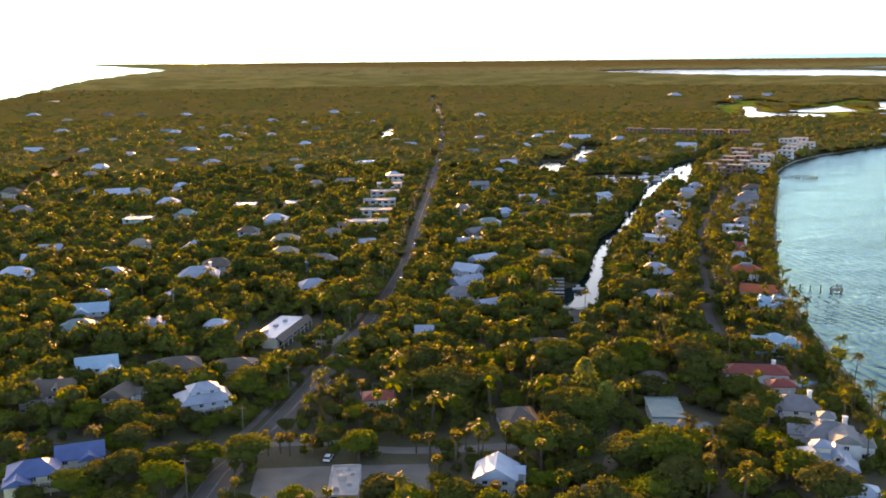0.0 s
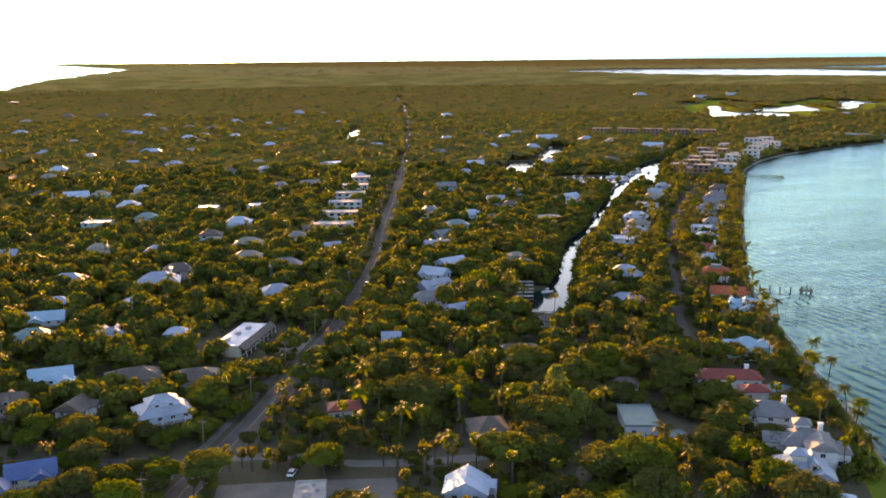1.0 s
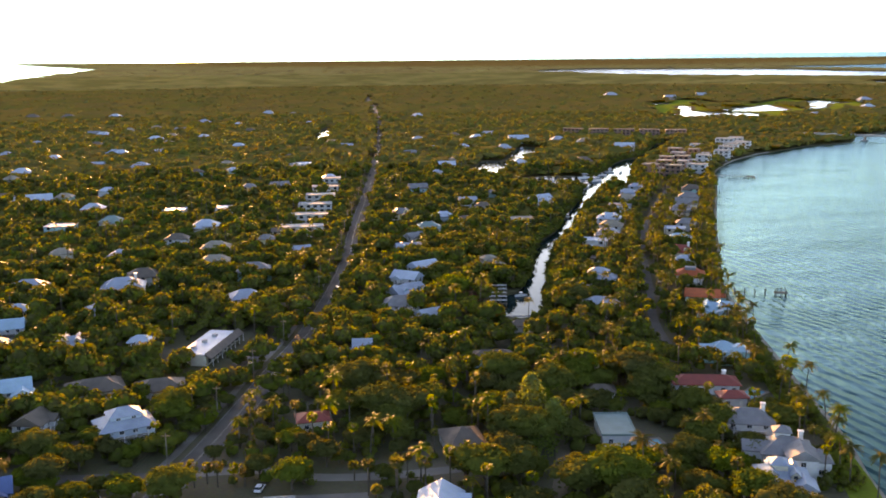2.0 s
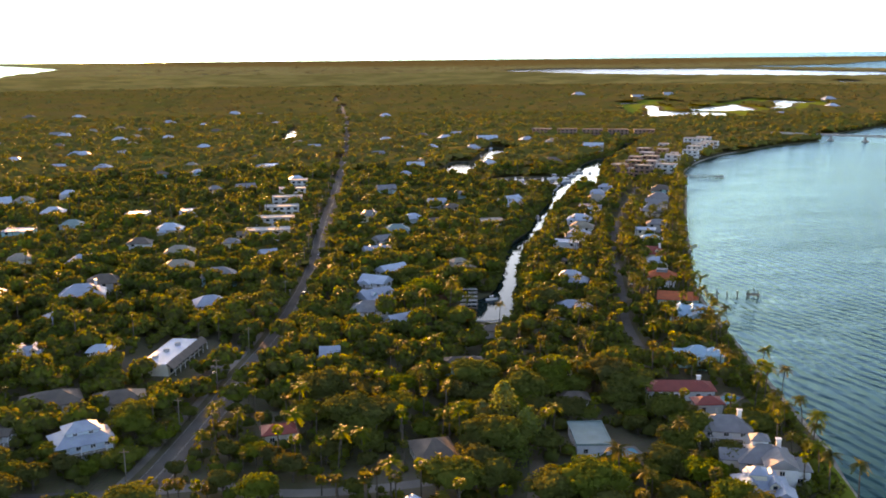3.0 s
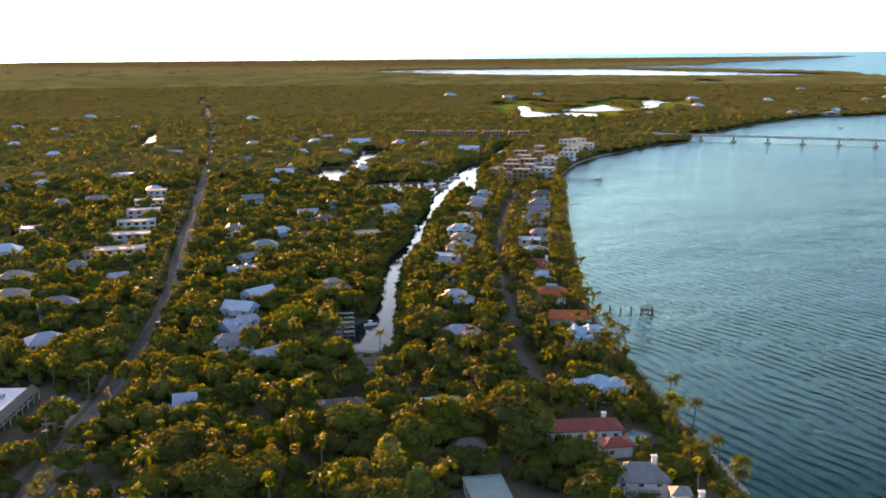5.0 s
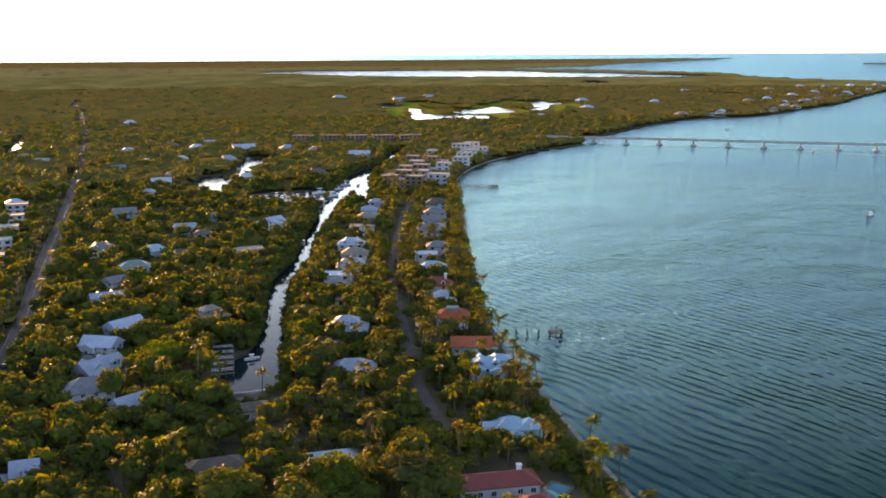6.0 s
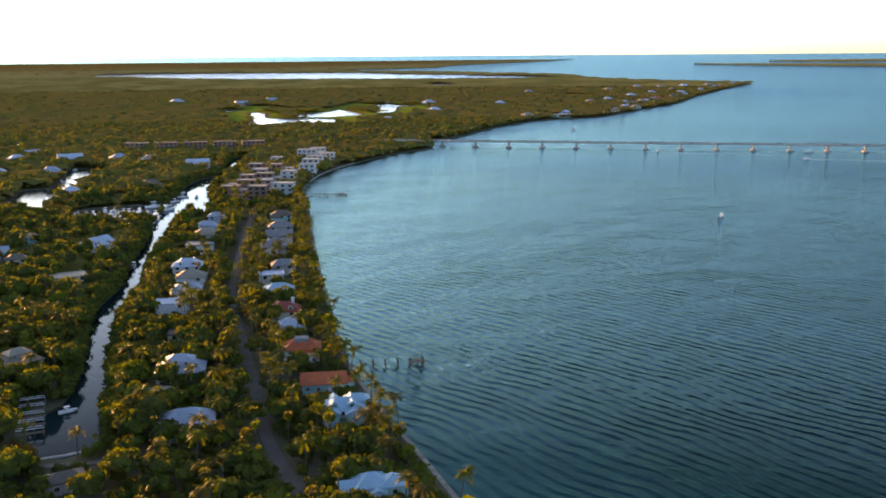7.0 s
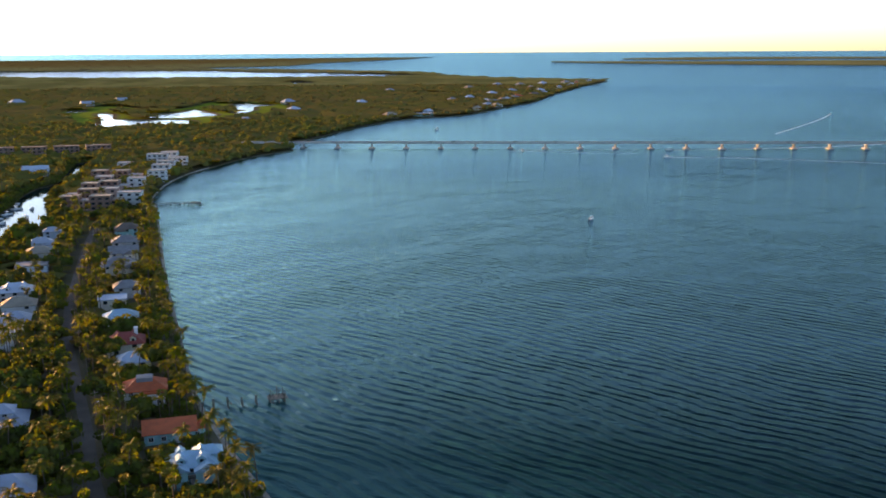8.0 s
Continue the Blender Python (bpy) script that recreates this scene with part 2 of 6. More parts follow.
FOAM = material("foam", (0.5, 0.56, 0.6), 0.6, (0.3, 0.36, 0.4), 0.15, 1.2, 0.3)


# ---- building helpers ----
def mesh(name, verts, faces, mat, smooth=False):
    me = bpy.data.meshes.new(name)
    me.from_pydata([tuple(map(float, v)) for v in verts], [], [tuple(map(int, f)) for f in faces])
    me.materials.append(mat)
    if smooth:
        me.shade_smooth()
    return me


def fast_mesh(name, verts, corners, counts, mat):
    """A large mesh from arrays: vertices, the corners of all faces in a row, and how many corners each face has."""
    me = bpy.data.meshes.new(name)
    me.vertices.add(len(verts))
    me.vertices.foreach_set("co", np.asarray(verts, np.float32).ravel())
    me.loops.add(len(corners))
    me.loops.foreach_set("vertex_index", np.asarray(corners, np.int32))
    me.polygons.add(len(counts))
    me.polygons.foreach_set("loop_start", np.concatenate([[0], np.cumsum(counts)[:-1]]).astype(np.int32))
    me.materials.append(mat)
    me.update(calc_edges=True)
    return me


def part(name, me, parent, m=None, label=""):
    ob = new(name, me)
    ob.parent = parent
    if m is not None:
        ob.matrix_basis = m
    if label:
        ob["label"] = label
    return ob


def boxes(*specs):
    """Vertices and faces of boxes (x0, y0, z0, x1, y1, z1)."""
    vs, fs = [], []
    for x0, y0, z0, x1, y1, z1 in specs:
        k = len(vs)
        vs += [(x0, y0, z0), (x1, y0, z0), (x1, y1, z0), (x0, y1, z0), (x0, y0, z1), (x1, y0, z1), (x1, y1, z1), (x0, y1, z1)]
        fs += [tuple(k + i for i in f) for f in ((3, 2, 1, 0), (4, 5, 6, 7), (0, 1, 5, 4), (1, 2, 6, 5), (2, 3, 7, 6), (3, 0, 4, 7))]
    return vs, fs


def box_mesh(name, mat, *specs):
    return mesh(name, *boxes(*specs), mat)


# ---- the lie of the land; far country is drawn in towards the rim, seen under the same angles ----
HUB, NEAR, TILT, EYE = np.array([20.0, 80.0]), 3200.0, 0.06, 110.0
GROUND = 1.0


def laid(v):
    """Places in metres on the plain -> places in the model: past NEAR the country rises evenly to the rim."""
    v = np.array(v, float)
    off = v[:, :2] - HUB
    d = np.maximum(np.hypot(off[:, 0], off[:, 1]), 1e-6)
    d2 = np.where(d > NEAR, d * (EYE + TILT * NEAR) / (EYE + TILT * d), d)
    v[:, :2] = HUB + off * (d2 / d)[:, None]
    v[:, 2] = np.where(d > NEAR, EYE * (1 - d2 / d) + v[:, 2] * d2 / d, v[:, 2])
    return v


def smooth_line(points, step, closed=False):
    """A Catmull-Rom line through a few points, with a vertex about every step metres."""
    p = np.array(points, float)
    n = len(p)
    out = []
    for i in range(n if closed else n - 1):
        a, b, c, d = (p[(i + k) % n] if closed else p[min(max(i + k, 0), n - 1)] for k in (-1, 0, 1, 2))
        m = max(2, int(np.hypot(*(c - b)) / step))
        t = np.linspace(0, 1, m, endpoint=False)[:, None]
        out.append(0.5 * (2 * b + (c - a) * t + (2 * a - 5 * b + 4 * c - d) * t**2 + (3 * b - a - 3 * c + d) * t**3))
    if not closed:
        out.append(p[-1:])
    return np.concatenate(out)


def inside(xy, line):
    x, y = xy[:, 0], xy[:, 1]
    hit = np.zeros(len(xy), bool)
    a, b = line, np.roll(line, -1, 0)
    for (x0, y0), (x1, y1) in zip(a, b):
        if y0 != y1:
            hit ^= ((y0 > y) != (y1 > y)) & (x < (x1 - x0) * (y - y0) / (y1 - y0) + x0)
    return hit


def off_line(xy, line):
    """Distance of places from an open line."""
    best = np.full(len(xy), 1e9)
    for a, b in zip(line[:-1], line[1:]):
        ab = b - a
        t = np.clip(((xy - a) @ ab) / max(ab @ ab, 1e-9), 0, 1)
        best = np.minimum(best, np.hypot(*(xy - a - t[:, None] * ab).T))
    return best


EAST_SHORE = smooth_line([(100, -500), (108, 100), (122, 230), (131, 272), (135, 301), (139, 330), (144.5, 365), (149.5, 400), (154, 426), (162, 463), (183, 529), (194, 563), (211, 615), (238, 694), (277, 805)], 12)
COVE = smooth_line([(277, 805), (285, 836), (297, 866), (308, 897), (330, 940), (357, 985), (389, 1026), (424, 1061), (497, 1127), (574, 1173), (588, 1235), (671, 1293), (818, 1420), (959, 1508), (1058, 1516), (1162, 1569), (1316, 1673), (1504, 1799), (1836, 2084), (2270, 2419), (2640, 2700)], 25)
BACK_BAY = smooth_line([(2640, 2700), (2680, 2780), (2600, 3000), (2600, 3300), (2700, 3750), (2950, 4250), (3010, 4700), (2900, 5300), (2700, 6100), (2660, 6620), (3585, 7050), (4620, 8379), (7391, 11212), (10272, 14467)], 120)
WEST_SHORE = smooth_line([(-6000, 16000), (-2600, 9000), (-2074, 6892), (-1773, 5197), (-1500, 3992), (-1247, 3038), (-1119, 2514), (-1000, 1800), (-900, 800), (-850, -500)], 150)
COAST = np.concatenate([EAST_SHORE[:-1], COVE[:-1], BACK_BAY, WEST_SHORE])
CANAL = smooth_line([(51, 416), (54, 448), (64, 457), (75, 492), (85, 541), (95, 580), (110, 612), (122, 653), (138, 702), (153, 748), (162, 785), (183, 846), (196, 885), (215, 927), (234, 976), (257, 1016), (275, 1034), (331, 1174), (332, 1175), (346, 1175), (279, 1021), (259, 978), (242, 946), (227, 884), (210, 821), (199, 807), (194, 819), (182, 804), (171, 775), (157, 732), (136, 676), (120, 617), (100, 564), (86, 510), (79, 473), (72, 440), (66, 416)], 12, True)


def widened(line, by):
    """A closed outline moved outwards."""
    d = np.roll(line, -1, 0) - np.roll(line, 1, 0)
    side = np.c_[d[:, 1], -d[:, 0]] / np.hypot(d[:, 0], d[:, 1])[:, None]
    x, y = line.T
    turn = np.sign((x * np.roll(y, -1) - np.roll(x, -1) * y).sum())
    return line + side * by * turn


CANAL = widened(CANAL, 1.2)
BASIN = smooth_line([(84, 920), (101, 976), (107, 1011), (118, 1016), (122, 986), (147, 1063), (165, 1153), (176, 1157), (192, 1131), (171, 1092), (155, 1058), (132, 988), (118, 956), (106, 929), (110, 892), (93, 893)], 15, True)
BASIN = widened(BASIN, 4.5)
INLET = smooth_line([(-79, 1277), (-86, 1380), (-79, 1490), (-66, 1416), (-68, 1330)], 20, True)
PONDS = [
    smooth_line([(491, 1705), (525, 1749), (530, 1725), (609, 1994), (625, 1962), (583, 1824), (613, 1783), (653, 1757), (675, 1708), (648, 1647), (611, 1650), (557, 1669), (534, 1676), (508, 1630), (491, 1668)], 25, True),
    smooth_line([(669, 1916), (716, 1921), (763, 1957), (795, 2000), (785, 1918), (759, 1804), (723, 1793), (697, 1782), (664, 1786), (643, 1820)], 25, True),
    smooth_line([(927, 2113), (972, 2150), (971, 2087), (994, 2066), (961, 2022), (926, 2006), (870, 1895), (819, 1833), (808, 1851), (871, 1966)], 25, True),
    smooth_line([(578, 2105), (599, 2117), (611, 2097), (599, 2058), (577, 2058)], 25, True),
    smooth_line([(690, 2133), (708, 2128), (696, 2096), (680, 2099)], 25, True),
    smooth_line([(1008, 2256), (1031, 2250), (1007, 2200), (991, 2214)], 25, True),
]
MARINA = smooth_line([(112, 838), (140, 822), (163, 812), (176, 848), (184, 878), (150, 886), (118, 868)], 12, True)
POND_C = smooth_line([(1632, 3256), (1789, 3448), (1749, 3309), (1607, 3126)], 40, True)
POND_D = smooth_line([(1500, 2350), (1560, 2330), (1600, 2250), (1580, 2230)], 25, True)
LAKE = smooth_line([(902, 5913), (1050, 5014), (1250, 4650), (1435, 4442), (1829, 4162), (2136, 3972), (2360, 3870), (2680, 3972), (2640, 4539), (2500, 5000), (2386, 5700), (1866, 6100), (1361, 6400)], 100, True)
ISLAND = smooth_line([(6544, 7310), (6203, 6012), (6211, 5136), (6469, 3833), (7500, 3600), (8848, 5195), (8243, 5788), (7193, 6251)], 150, True)
FAR_ISLAND = smooth_line([(9261, 9015), (8789, 7611), (9949, 7493), (11163, 6519), (12632, 7361), (11494, 9205)], 250, True)
WATERS = [CANAL, BASIN, INLET, MARINA, POND_C, POND_D, LAKE] + PONDS


def land():
    from mathutils.geometry import delaunay_2d_cdt
    pts, edges = [], []
    for line in [COAST] + WATERS:
        k, n = len(pts), len(line)
        pts += [Vector(p) for p in line]
        edges += [(k + i, k + (i + 1) % n) for i in range(n)]
    for r in np.concatenate([np.arange(300, 3000, 300), np.arange(3000, 17000, 350)]):
        for a in np.arange(-40, 60, 5.0):
            pts.append(Vector((HUB[0] + r * math.sin(radians(a)), HUB[1] + r * math.cos(radians(a)))))
    v, e, f, *_ = delaunay_2d_cdt(pts, edges, [], 0, 0.01)
    v = np.array([tuple(p) for p in v])
    f = np.array([t for t in f if len(t) == 3])
    mid = v[f].mean(1)
    keep = inside(mid, COAST)
    for w in WATERS:
        keep &= ~inside(mid, w)
    f = f[keep]
    top = np.c_[v, np.full(len(v), GROUND)]
    count = {}
    for t in f:
        for i, j in ((t[0], t[1]), (t[1], t[2]), (t[2], t[0])):
            count[(i, j)] = 1
    rim = [(i, j) for i, j in count if (j, i) not in count]
    low = top.copy()
    low[:, 2] = -2.0
    verts = laid(np.concatenate([top, low]))
    n = len(v)
    faces = [tuple(t) for t in f] + [(j, i, i + n, j + n) for i, j in rim]
    ob = new("ground", mesh("ground", verts, faces, SOIL))
    return tagged(ob, "dark sandy soil with scrub and grass", "ground", kind="structure")


def sea():
    """The bay, out to the horizon; its shallows over the sandy bank are paler, and the cove lies in the lee of the land."""
    r = np.concatenate([np.arange(0, 1000, 20.0), np.arange(1000, 3000, 120.0), np.arange(3000, 9000, 250.0), [10000, 12000, 15000, 20000, 30000, 60000]])
    a = np.radians(np.arange(0, 360, 2.5))
    flat = np.array([(HUB[0] + q * math.sin(b), HUB[1] + q * math.cos(b), 0.0) for q in r for b in a])
    n = len(a)
    f = [(i * n + j, (i + 1) * n + j, (i + 1) * n + (j + 1) % n, i * n + (j + 1) % n) for i in range(len(r) - 1) for j in range(n)]
    me = mesh("water", laid(flat), f, SEA, True)
    near = np.full(len(flat), 1e4)
    close = np.hypot(*(flat[:, :2] - HUB).T) < 1100
    near[close] = off_line(flat[close, :2], EAST_SHORE)
    bank = me.attributes.new("shallows", "FLOAT", "POINT")
    bank.data.foreach_set("value", np.exp(-((near / 75.0) ** 1.2)).astype(np.float32))
    shelter = me.attributes.new("lee", "FLOAT", "POINT")
    u = np.clip((flat[:, 1] - 0.35 * flat[:, 0] - 420) / 420.0, 0, 1)
    shelter.data.foreach_set("value", (u * u * (3 - 2 * u)).astype(np.float32))
    return tagged(new("water", me), "rippled blue-green bay water", "water", kind="structure")


def ribbon(name, line, width, z, mat, label, category, kind="structure", shift=0.0, parent=None):
    """A flat strip of given width along a line, with thickness."""
    d = np.gradient(line, axis=0)
    d /= np.hypot(d[:, 0], d[:, 1])[:, None]
    side = np.c_[d[:, 1], -d[:, 0]]
    l, r = line + side * (shift - width / 2), line + side * (shift + width / 2)
    n = len(line)
    v = np.concatenate([np.c_[l, np.full(n, z)], np.c_[r, np.full(n, z)], np.c_[l, np.full(n, z - 0.3)], np.c_[r, np.full(n, z - 0.3)]])
    f = []
    for i in range(n - 1):
        f += [(i + n, i + n + 1, i + 1, i), (i, i + 1, i + 1 + 2 * n, i + 2 * n), (i + 1 + n, i + n, i + 3 * n, i + 1 + 3 * n)]
    ob = new(name, mesh(name, laid(v), f, mat))
    if parent:
        ob.parent = parent
        return ob
    return tagged(ob, label, category, kind=kind)


land()
for k, shore in enumerate((ISLAND, FAR_ISLAND)):
    n = len(shore)
    v = laid(np.concatenate([np.c_[shore, np.full(n, 6.5)], np.c_[shore, np.full(n, -2.0)]]))
    f = [tuple(range(n - 1, -1, -1))] + [(i, (i + 1) % n, (i + 1) % n + n, i + n) for i in range(n)]
    # the haze over the islands is only their material's glow
    tagged(new(f"backdrop_island_{k + 1}", mesh("backdrop_island", v, f, HAZE_GLOW)), "low wooded island far out in the haze", "island", kind="structure")
sea()
SHEETS = [("water_canal", CANAL, "calm dark water of the boat canal"), ("water_basin", BASIN, "calm water of the boat basin"), ("water_inlet", INLET, "bright still pond beside the road"), ("water_marina", MARINA, "calm water of the crowded marina"), ("water_lake", LAKE, "wide still lagoon"), ("water_wood_pond_1", POND_C, "still pond in the woods"), ("water_wood_pond_2", POND_D, "still pond in the woods")]
SHEETS += [(f"water_pond_{k + 1}", p, "still golf course pond with grassy banks") for k, p in enumerate(PONDS)]
for k, (name, outline, words) in enumerate(SHEETS):
    n = len(outline)
    sheet = mesh(name, laid(np.c_[outline, np.full(n, 0.06 + 0.004 * k)]), [tuple(range(n))], CALM if k == 0 else POND)
    if sheet.polygons[0].normal.z < 0:
        sheet.flip_normals()
    tagged(new(name, sheet), words, "water", kind="structure")
MAIN_ROAD = smooth_line([(-62, 130), (-60, 230), (-57, 251), (-51, 276), (-45, 308), (-38, 350), (-30, 394), (-23, 458), (-18, 532), (-16, 640), (-10, 790), (-6, 944), (-1, 1190), (-2, 1800), (-30, 2600)], 12)
LANE = smooth_line([(106, 350), (112, 401), (123, 447), (133, 490), (147, 552), (162, 603), (179, 652), (200, 710), (222, 768), (246, 820)], 10)
WEST_STREET = smooth_line([(-320, 690), (-336, 761), (-353, 846), (-371, 941), (-387, 1046)], 20)
SIDE_STREET = smooth_line([(-190, 268), (-120, 265), (-87, 264), (-56, 263)], 10)
DRIVE = smooth_line([(-52, 264), (-35, 266), (-20, 260), (0, 259), (20, 262)], 6)
SAND_TRACK = smooth_line([(38, 225), (48, 262), (50, 285), (44, 305)], 6)
road = ribbon("road", MAIN_ROAD, 8.4, GROUND + 0.05, ASPHALT, "two-lane grey asphalt road between trees", "road")
for shift, w in ((-3.8, 0.14), (3.8, 0.14), (-0.14, 0.12), (0.14, 0.12)):
    ribbon("road_marking", MAIN_ROAD[:60], w, GROUND + 0.06, PAINT_LINE, "", "", shift=shift, parent=road)
ribbon("pavement", MAIN_ROAD[:48], 2.4, GROUND + 0.05, GRAVEL, "pale shared path beside the road", "path", shift=-7.5)
ribbon("road_lane", LANE, 3.6, GROUND + 0.05, ASPHALT, "narrow asphalt lane between gardens", "road")
ribbon("road_west", WEST_STREET, 6, GROUND + 0.045, ASPHALT, "narrow asphalt street in the woods", "road")
ribbon("road_side", SIDE_STREET, 5.5, GROUND + 0.045, ASPHALT, "asphalt side street", "road")
ribbon("road_drive", DRIVE, 4.5, GROUND + 0.045, GRAVEL, "pale gravel drive", "road")
ribbon("garden_path", smooth_line([(61, 246), (61.5, 258), (61.5, 267)], 4), 2.0, GROUND + 0.04, GRAVEL, "pale path to the flat-roofed house", "path")
ribbon("driveway", smooth_line([(122, 442), (130, 441.5), (137, 439)], 4), 3.0, GROUND + 0.042, TRACK, "sandy driveway off the lane", "driveway")
ribbon("driveway", smooth_line([(-88.9, 474), (-88.3, 496), (-87.6, 511)], 4), 3.4, GROUND + 0.042, GRAVEL, "pale gravel driveway between the trees", "driveway")
ribbon("sand_track", SAND_TRACK, 4.0, GROUND + 0.04, TRACK, "bare sandy track under the trees", "track")
ribbon("lawn", smooth_line([(127, 296), (129.5, 312), (132, 328)], 4), 7.5, GROUND + 0.04, GRASS, "shaded garden lawn above the beach", "lawn")
ribbon("lawn_south", smooth_line([(117, 228), (121, 245), (124, 262)], 4), 8.0, GROUND + 0.04, GRASS, "shaded garden lawn above the beach", "lawn")
ribbon("beach", EAST_SHORE[8:], 1.5, GROUND + 0.02, SAND, "narrow strip of pale sand along the bay", "beach", shift=0.4)

# ---- houses ----
FOOTPRINTS = []  # x, y, radius kept clear of trees, depth of the open ground south of it
WINDOW_FRAME = box_mesh("window", TRIM, (-0.75, -0.08, -0.75, -0.62, 0.06, 0.75), (0.62, -0.08, -0.75, 0.75, 0.06, 0.75), (-0.62, -0.08, 0.62, 0.62, 0.06, 0.75), (-0.62, -0.12, -0.75, 0.62, 0.06, -0.62), (-0.04, -0.05, -0.62, 0.04, 0.03, 0.62))
PANE = box_mesh("pane", GLASS, (-0.62, -0.02, -0.62, 0.62, 0.02, 0.62))
FAR_WINDOW = box_mesh("window", GLASS, (-0.8, -0.06, -0.75, 0.8, 0.04, 0.75))
DOOR = box_mesh("door", TRIM, (-0.5, -0.06, 0, 0.5, 0.04, 2.1))
WORDS = {"white": "white metal", "pale": "pale grey metal", "grey": "grey shingle", "blue": "blue metal", "aqua": "pale aqua metal", "teal": "dull teal", "tan": "tan shingle", "brown": "brown shingle", "terracotta": "orange terracotta tile", "red": "dark red tile"}


def roof_mesh(w, d, z, rise, mat, shape, over=0.7):
    """Roof over a w x d plan with its eaves at z: hip, gable or flat, with thick eaves."""
    x, y, t = w / 2 + over, d / 2 + over, 0.22
    if shape == "flat":
        return box_mesh("roof", mat, (-x + 0.4, -y + 0.4, z, x - 0.4, y - 0.4, z + 0.3), (-x + 0.4, -y + 0.4, z + 0.3, x - 0.4, -y + 0.7, z + 0.6), (-x + 0.4, y - 0.7, z + 0.3, x - 0.4, y - 0.4, z + 0.6), (-x + 0.4, -y + 0.7, z + 0.3, -x + 0.7, y - 0.7, z + 0.6), (x - 0.7, -y + 0.7, z + 0.3, x - 0.4, y - 0.7, z + 0.6))
    r = x - y * 0.9 if shape == "hip" else x
    r = max(r, 0.4)
    eave = [(-x, -y), (x, -y), (x, y), (-x, y)]
    v = [(a, b, z - t) for a, b in eave] + [(a, b, z) for a, b in eave] + [(-r, 0, z + rise), (r, 0, z + rise), (-r, 0, z + rise - t), (r, 0, z + rise - t)]
    f = [(0, 1, 5, 4), (1, 2, 6, 5), (2, 3, 7, 6), (3, 0, 4, 7), (4, 5, 9, 8), (6, 7, 8, 9)]
    f += [(5, 6, 9), (7, 4, 8), (3, 2, 1, 0)] if shape == "hip" else [(5, 6, 9), (7, 4, 8), (1, 0, 10, 11), (3, 2, 11, 10)]
    return mesh("roof", v, f, mat)


def wall_mesh(w, d, z0, z, rise, mat, shape):
    x, y = w / 2, d / 2
    if shape != "gable":
        return box_mesh("wall", mat, (-x, -y, z0, x, y, z - 0.05))
    v = [(-x, -y, z0), (x, -y, z0), (x, y, z0), (-x, y, z0), (-x, -y, z), (x, -y, z), (x, y, z), (-x, y, z), (-x, 0, z + rise * 0.85), (x, 0, z + rise * 0.85)]
    f = [(3, 2, 1, 0), (0, 1, 5, 4), (2, 3, 7, 6), (1, 2, 6, 9, 5), (3, 0, 4, 8, 7)]
    return mesh("wall", v, f, mat)


